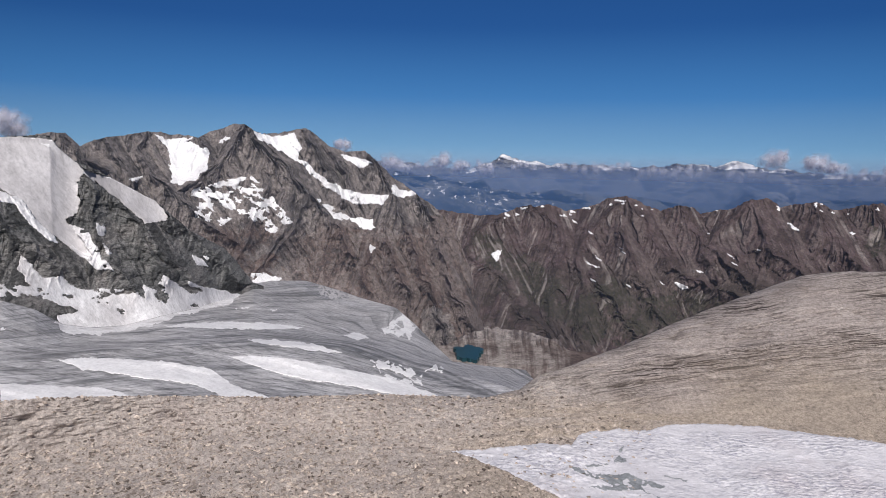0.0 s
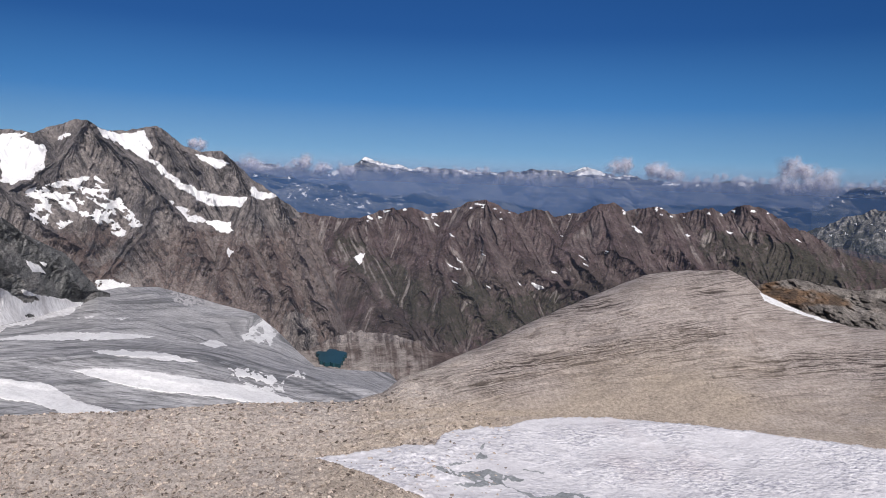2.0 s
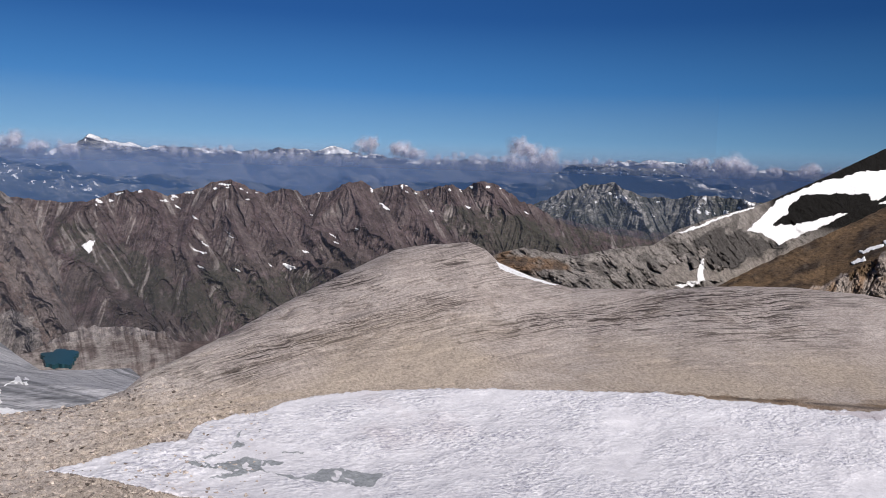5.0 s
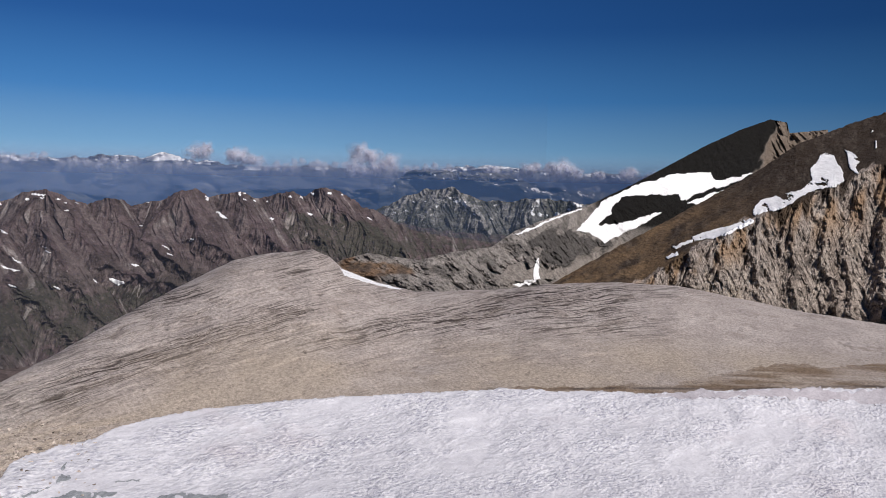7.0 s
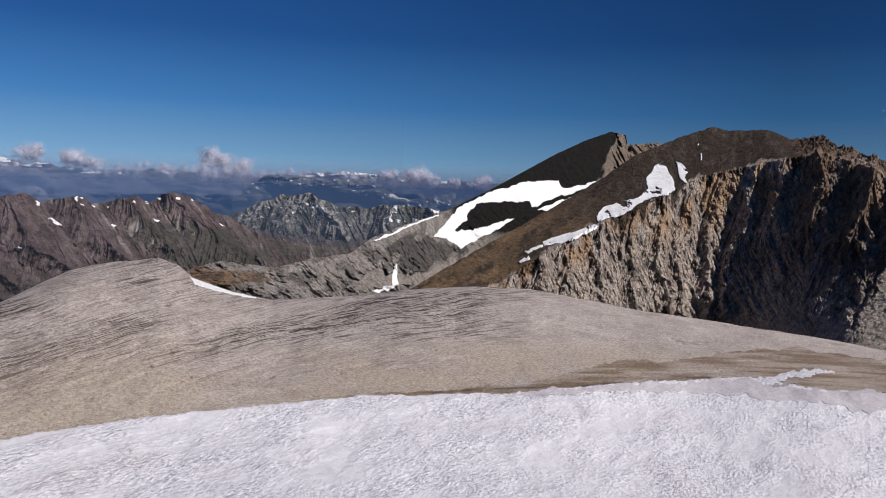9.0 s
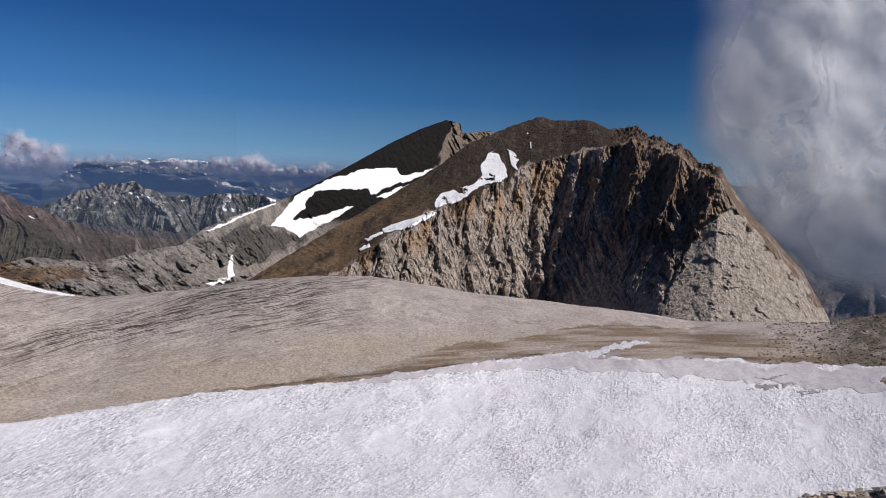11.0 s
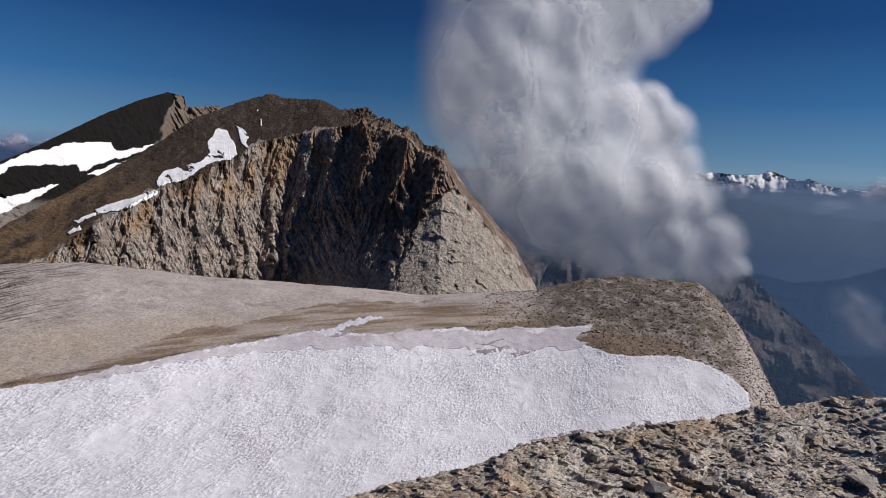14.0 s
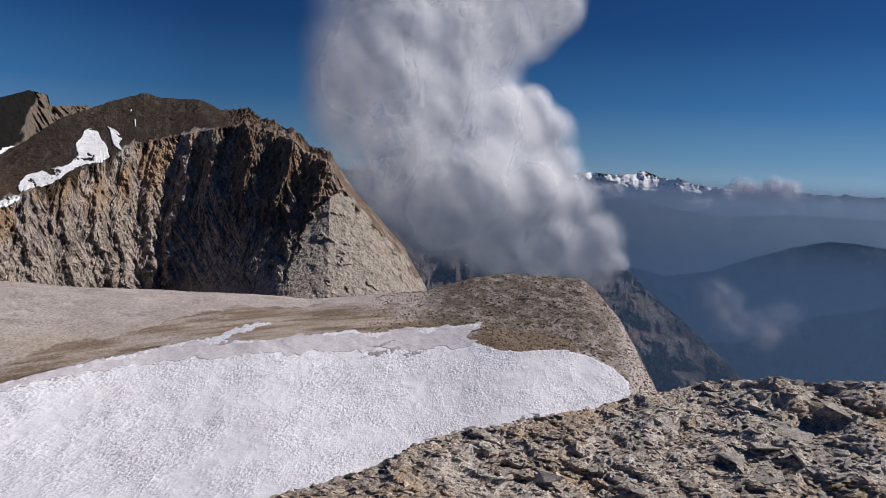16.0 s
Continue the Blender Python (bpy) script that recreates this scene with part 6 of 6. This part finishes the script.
def skin(field, level):
    """Points and faces of the surface where a field on a grid passes a level."""
    out = field > level
    shape = np.array(field.shape) - 1
    total, count = np.zeros((*shape, 3)), np.zeros(shape)
    corner = lambda g, q: g[q[0]:q[0] + shape[0], q[1]:q[1] + shape[1], q[2]:q[2] + shape[2]]
    for axis in range(3):
        for u, v in itertools.product((0, 1), repeat=2):
            p = [u, v]
            p.insert(axis, 0)
            q = list(p)
            q[axis] = 1
            cut = corner(out, p) != corner(out, q)
            f0, f1 = corner(field, p), corner(field, q)
            s = np.where(cut, (level - f0) / np.where(cut, f1 - f0, 1), 0)
            at = np.array(p, float)[None] + np.stack([s if k == axis else 0 * s for k in range(3)], -1)
            total += np.where(cut[..., None], at, 0)
            count += cut
    used = count > 0
    index = np.full(shape, -1)
    index[used] = np.arange(used.sum())
    points = (np.stack(np.indices(shape), -1) + total / np.maximum(count, 1)[..., None])[used]
    faces = []
    for axis in range(3):
        a, b = np.moveaxis(out, axis, 0), np.moveaxis(index, axis, 0)
        i, j, k = np.nonzero((a[:-1] != a[1:])[:, 1:-1, 1:-1])
        j, k = j + 1, k + 1
        f = np.stack([b[i, j - 1, k - 1], b[i, j, k - 1], b[i, j, k], b[i, j - 1, k]], -1)
        turn = a[i, j, k] == (axis != 1)
        f[turn] = f[turn][:, ::-1]
        faces.append(f)
    f = np.concatenate(faces)
    return points, np.concatenate([f[:, [0, 1, 2]], f[:, [0, 2, 3]]])


def great_cloud(name, label, lumps, far, slant, material, layers, cell, seed):
    """One tall cloud: skins of equal thickness of mist inside one another, thin outside and dense within."""
    middle = sum(q[0] for q in lumps) / len(lumps)
    balls = []
    for b, r, size in lumps:
        away = far + slant * (b - middle)
        balls.append((place(np.array(b), np.array(r), away), away * radians(size) * 1.42))
    low = np.min([c - r for c, r in balls], 0) - 2 * cell
    high = np.max([c + r for c, r in balls], 0) + 2 * cell
    axes = [np.arange(low[k], high[k], cell) for k in range(3)]
    x, y, z = np.meshgrid(*axes, indexing="ij")
    rest = np.ones(x.shape)
    for c, r in balls:
        near = np.clip(1 - ((x - c[0]) ** 2 + (y - c[1]) ** 2 + (z - c[2]) ** 2) / r ** 2, 0, 1)
        rest *= 1 - 0.78 * near * near
    mist = 1 - rest
    some = mist > 0.01
    px, py, pz = x[some], y[some], z[some]
    mist[some] += np.clip(mist[some] * 3, 0, 1) * (0.30 * fbm(px / 170, py / 170, pz / 170, 6, seed, 0.62))
    base = new(name)
    base.location = balls[0][0]
    tagged(base, label, "cloud", "clouds")
    for level, dens in layers:
        v, f = skin(mist, level)
        ob = new("billow", tri_mesh("billow", low + v * cell - np.array(base.location), f, material, True, ("thickness", np.full(len(v), dens))))
        ob.parent = base
    return base


def cloud(name, label, lumps, far, material, shells, level, billow=0.34, seed=0, slant=0.0):
    """Billows of mist: each lump is a few uneven skins inside one another, thinner outwards; each billow is a part of the cloud.
    lumps: lists of (bearing, rise, size in degrees), one list for a billow."""
    unit, faces = ball(level)
    first = lumps[0][0]
    middle = sum(h[0][0] for h in lumps) / len(lumps)
    base = new(name)
    base.location = place(np.array(first[0]), np.array(first[1]), far)
    tagged(base, label, "cloud", "clouds")
    for m, heap in enumerate(lumps):
        vs, fs, ds = [], [], []
        for n, (b, r, size) in enumerate(heap):
            n += m * 5
            away = far + 30 * math.sin(n * 2.4 + seed) + slant * (b - middle)
            centre = place(np.array(b), np.array(r), away)
            radius = away * radians(size)
            for k, dens in shells:
                w = unit * 1.6 + n * 7.3 + seed
                swell = 1 + billow * fbm(w[:, 0], w[:, 1], w[:, 2], 4, 61, 0.55) + 0.05 * k * fbm(w[:, 0] * 4, w[:, 1] * 4, w[:, 2] * 4 + k * 9, 3, 62)
                fs.append(faces + sum(len(q) for q in vs))
                vs.append(centre + unit * (radius * k * swell)[:, None])
                ds.append(np.full(len(unit), dens))
        ob = new("billow", tri_mesh("billow", np.concatenate(vs) - np.array(base.location), np.concatenate(fs), material, True, ("thickness", np.concatenate(ds))))
        ob.parent = base
    return base


MIST = airy("cloud_mist", (0.93, 0.93, 0.95), 1.0, size=90, share=0.36, ragged=0.75)
THIN_MIST = airy("thin_cloud_mist", (0.80, 0.79, 0.86), 1.0, size=40, share=0.4, ragged=0.1)
great_cloud("tall_cloud", "tall soft white cumulus rising from the valley", TALL_CLOUD, 1500, 40.0, MIST, [(0.04, 0.012), (0.06, 0.016), (0.085, 0.022), (0.115, 0.03), (0.15, 0.04), (0.19, 0.055), (0.24, 0.075), (0.30, 0.10), (0.38, 0.14), (0.48, 0.20), (0.60, 0.35)], 9.5, 61)
for n, (b, r, size) in enumerate(PUFFS):
    lumps = [[(b + size * 0.7 * math.sin(n * 3 + k * 2.1), r + size * 0.25 * math.cos(n + k * 1.7), size * (0.62 + 0.16 * (k % 3)))] for k in range(4)]
    cloud("cloud_puff", "small soft cloud drifting at the horizon", lumps, 3900, THIN_MIST, [(0.55, 0.3), (0.75, 0.2), (0.95, 0.12), (1.15, 0.07)], 3, 0.45, n)
for n, (b, r, size) in enumerate(HAZE_PUFFS):
    lumps = [[(b + size * (k - 1.5), r + 0.14 * math.cos(n * 2 + k * 1.9), size * (0.42 + 0.1 * (k % 2)))] for k in range(4)]
    cloud("haze_bank", "thin lilac cloud bank along the horizon", lumps, 3900, THIN_MIST, [(0.5, 0.14), (0.7, 0.12), (0.9, 0.10), (1.1, 0.07)], 3, 0.5, n + 60)
for n, (b, r, size) in enumerate(VALLEY_MIST):
    cloud("mist_wisp", "faint wisp of mist low in the valley", [[(b, r, size * 0.9)], [(b + 0.5, r - 0.3, size * 0.7)]], 1880, THIN_MIST, [(0.5, 0.05), (0.75, 0.04), (0.95, 0.03), (1.15, 0.02)], 3, 0.5, n + 40)


# ---- loose stones ----
def shard(seed, flat):
    """An angular block with broken corners."""
    rng = random.Random(seed)
    bm = bmesh.new()
    for n in range(9):
        v = Vector((rng.uniform(-1, 1), rng.uniform(-1, 1), rng.uniform(-1, 1)))
        v *= 1 / max(abs(c) for c in v) if n < 7 else 0.9
        bm.verts.new((v.x * rng.uniform(0.75, 1), v.y * 0.75 * rng.uniform(0.7, 1), v.z * flat * rng.uniform(0.7, 1)))
    hull = bmesh.ops.convex_hull(bm, input=bm.verts[:])
    bmesh.ops.delete(bm, geom=list({g for g in hull["geom_interior"] + hull["geom_unused"] if isinstance(g, bmesh.types.BMVert)}), context="VERTS")
    bmesh.ops.triangulate(bm, faces=bm.faces[:])
    bm.verts.index_update()
    v, f = np.array([q.co[:] for q in bm.verts]), np.array([[q.index for q in g.verts] for g in bm.faces])
    bm.free()
    return v, f


def scattered(name, label, category, spots, tree, material, flat, seed):
    """Many stones in one mesh; spots: bearing, distance, size."""
    rng = random.Random(seed)
    kinds = [shard(seed + n, flat * (0.7 + 0.1 * n)) for n in range(7)]
    vs, fs, count = [], [], 0
    for b, f, size in spots:
        x, y = f * math.sin(radians(b)), f * math.cos(radians(b))
        hit = tree.ray_cast(Vector((x, y, EYE + 20)), Vector((0, 0, -1)), 200)
        if hit[0] is None:
            continue
        v, t = kinds[rng.randrange(7)]
        turn = Euler((rng.gauss(0, 0.22), rng.gauss(0, 0.22), rng.uniform(0, 6.28))).to_matrix()
        m = np.array(turn) * size
        vs.append(v @ m.T + np.array((x, y, hit[0].z + size * flat * 0.25)))
        fs.append(t + count)
        count += len(v)
    ob = new(name, tri_mesh(name, np.concatenate(vs), np.concatenate(fs), material, False))
    return tagged(ob, label, category, "", "stuff")


def stone_material(name, dark, pale, warm, grain):
    m = ground_material(name, [(0.3, dark), (0.7, pale)], grain * 8, grain, 0.7, grain * 0.4, contrast=0.8)
    t = m.node_tree
    bsdf = t.nodes["Principled BSDF"]
    source = bsdf.inputs["Base Color"].links[0].from_socket
    g = t.nodes.new("ShaderNodeNewGeometry")
    tone = ramp(t, g.outputs["Random Per Island"], [(0.0, (0.22, 0.20, 0.19)), (0.30, (0.75, 0.71, 0.68)), (0.75, (1.15, 1.10, 1.05)), (1.0, warm)])
    wire(t, blend(t, 1.0, source, tone, "MULTIPLY"), bsdf.inputs["Base Color"])
    return m


GRAVEL = stone_material("pale_gravel", (0.42, 0.370, 0.334), (0.60, 0.540, 0.495), (1.2, 1.15, 1.08), 0.4)
RUBBLE = stone_material("schist_rubble", (0.30, 0.262, 0.23), (0.50, 0.45, 0.405), (1.4, 1.2, 0.98), 0.15)
rng = random.Random(7)
spots = [(rng.uniform(-38, 13) if n % 4 else rng.uniform(-38, -8), 52 + 46 * rng.random() ** 1.2, rng.choice((0.08, 0.11, 0.14, 0.18, 0.32)) * rng.uniform(0.6, 1.3)) for n in range(30000)]
scattered("gravel", "pale angular limestone gravel on the saddle", "gravel", spots, solid_tree("saddle_ground"), GRAVEL, 0.5, 100)
spots = []
while len(spots) < 32000:
    b, f = rng.uniform(72, 128), 5 + 18 * rng.random()
    spots.append((b, f, rng.choice((0.014, 0.018, 0.024, 0.03, 0.042, 0.075)) * rng.uniform(0.7, 1.4) * (0.5 + f / 20)))
scattered("rubble", "small broken schist rubble on the near ridge", "rubble", spots, solid_tree("near_ridge"), RUBBLE, 0.32, 200)

spots = [(87 + 23 * rng.random() ** 0.7, 132 + 70 * rng.random(), rng.choice((0.10, 0.14, 0.20, 0.32)) * rng.uniform(0.6, 1.2)) for n in range(12000)]
KNOB_STONE = stone_material("brown_knob_rubble", (0.19, 0.155, 0.12), (0.33, 0.275, 0.215), (1.35, 1.25, 1.1), 0.5)
scattered("knob_rubble", "brown angular rubble on the rocky knob", "rubble", spots, solid_tree("saddle_ground"), KNOB_STONE, 0.55, 300)

# single slabs that stand out on the near ridge
SLAB = ground_material("grey_schist_slab", [(0.3, (0.22, 0.20, 0.182)), (0.5, (0.33, 0.30, 0.272)), (0.7, (0.47, 0.43, 0.39))], 0.8, 0.1, 0.8, 0.03, contrast=0.9)
slab_meshes = []
for n in range(9):
    v, f = shard(300 + n, (0.10, 0.14, 0.22)[n % 3])
    slab_meshes.append(tri_mesh("loose_rock", v, f, SLAB, False))
tree = solid_tree("near_ridge")
marked = [(92.7, -20.9, 0.26), (100.8, -18.9, 0.2), (102.4, -18.5, 0.24), (119.4, -17.4, 0.8), (117.9, -18.6, 0.5), (102.0, -23.0, 0.34), (105.3, -22.0, 0.24), (122.1, -15.1, 0.5), (115.8, -19.7, 0.4), (88.6, -23.2, 0.2)]
for n in range(280):
    b, f = rng.uniform(86, 128), 6 + 16 * rng.random()
    size = rng.choice((0.06, 0.09, 0.12, 0.20)) * rng.uniform(0.7, 1.3) * (0.5 + f / 24) * (0.7 + 0.5 * (b > 108))
    tilt = 0.28
    if n < len(marked):
        b, rise, size = marked[n]
        tilt = 0.22
        hit = tree.ray_cast(Vector((0, 0, EYE)), Vector(place(b, rise, 10.0)) - Vector((0, 0, EYE)), 60)
        f = math.hypot(hit[0].x, hit[0].y) if hit[0] is not None else 15.0
    x, y = f * math.sin(radians(b)), f * math.cos(radians(b))
    hit = tree.ray_cast(Vector((x, y, EYE + 20)), Vector((0, 0, -1)), 200)
    if hit[0] is None:
        continue
    spin = Euler((rng.gauss(0, tilt), rng.gauss(0, tilt), rng.uniform(0, 6.28)))
    ob = new("loose_rock", slab_meshes[n % 9])
    ob.matrix_world = Matrix.LocRotScale((x, y, hit[0].z + size * 0.06), spin, (size, size, size))
    tagged(ob, "angular grey schist slab lying on rubble", "rock", "slabs on the near ridge")
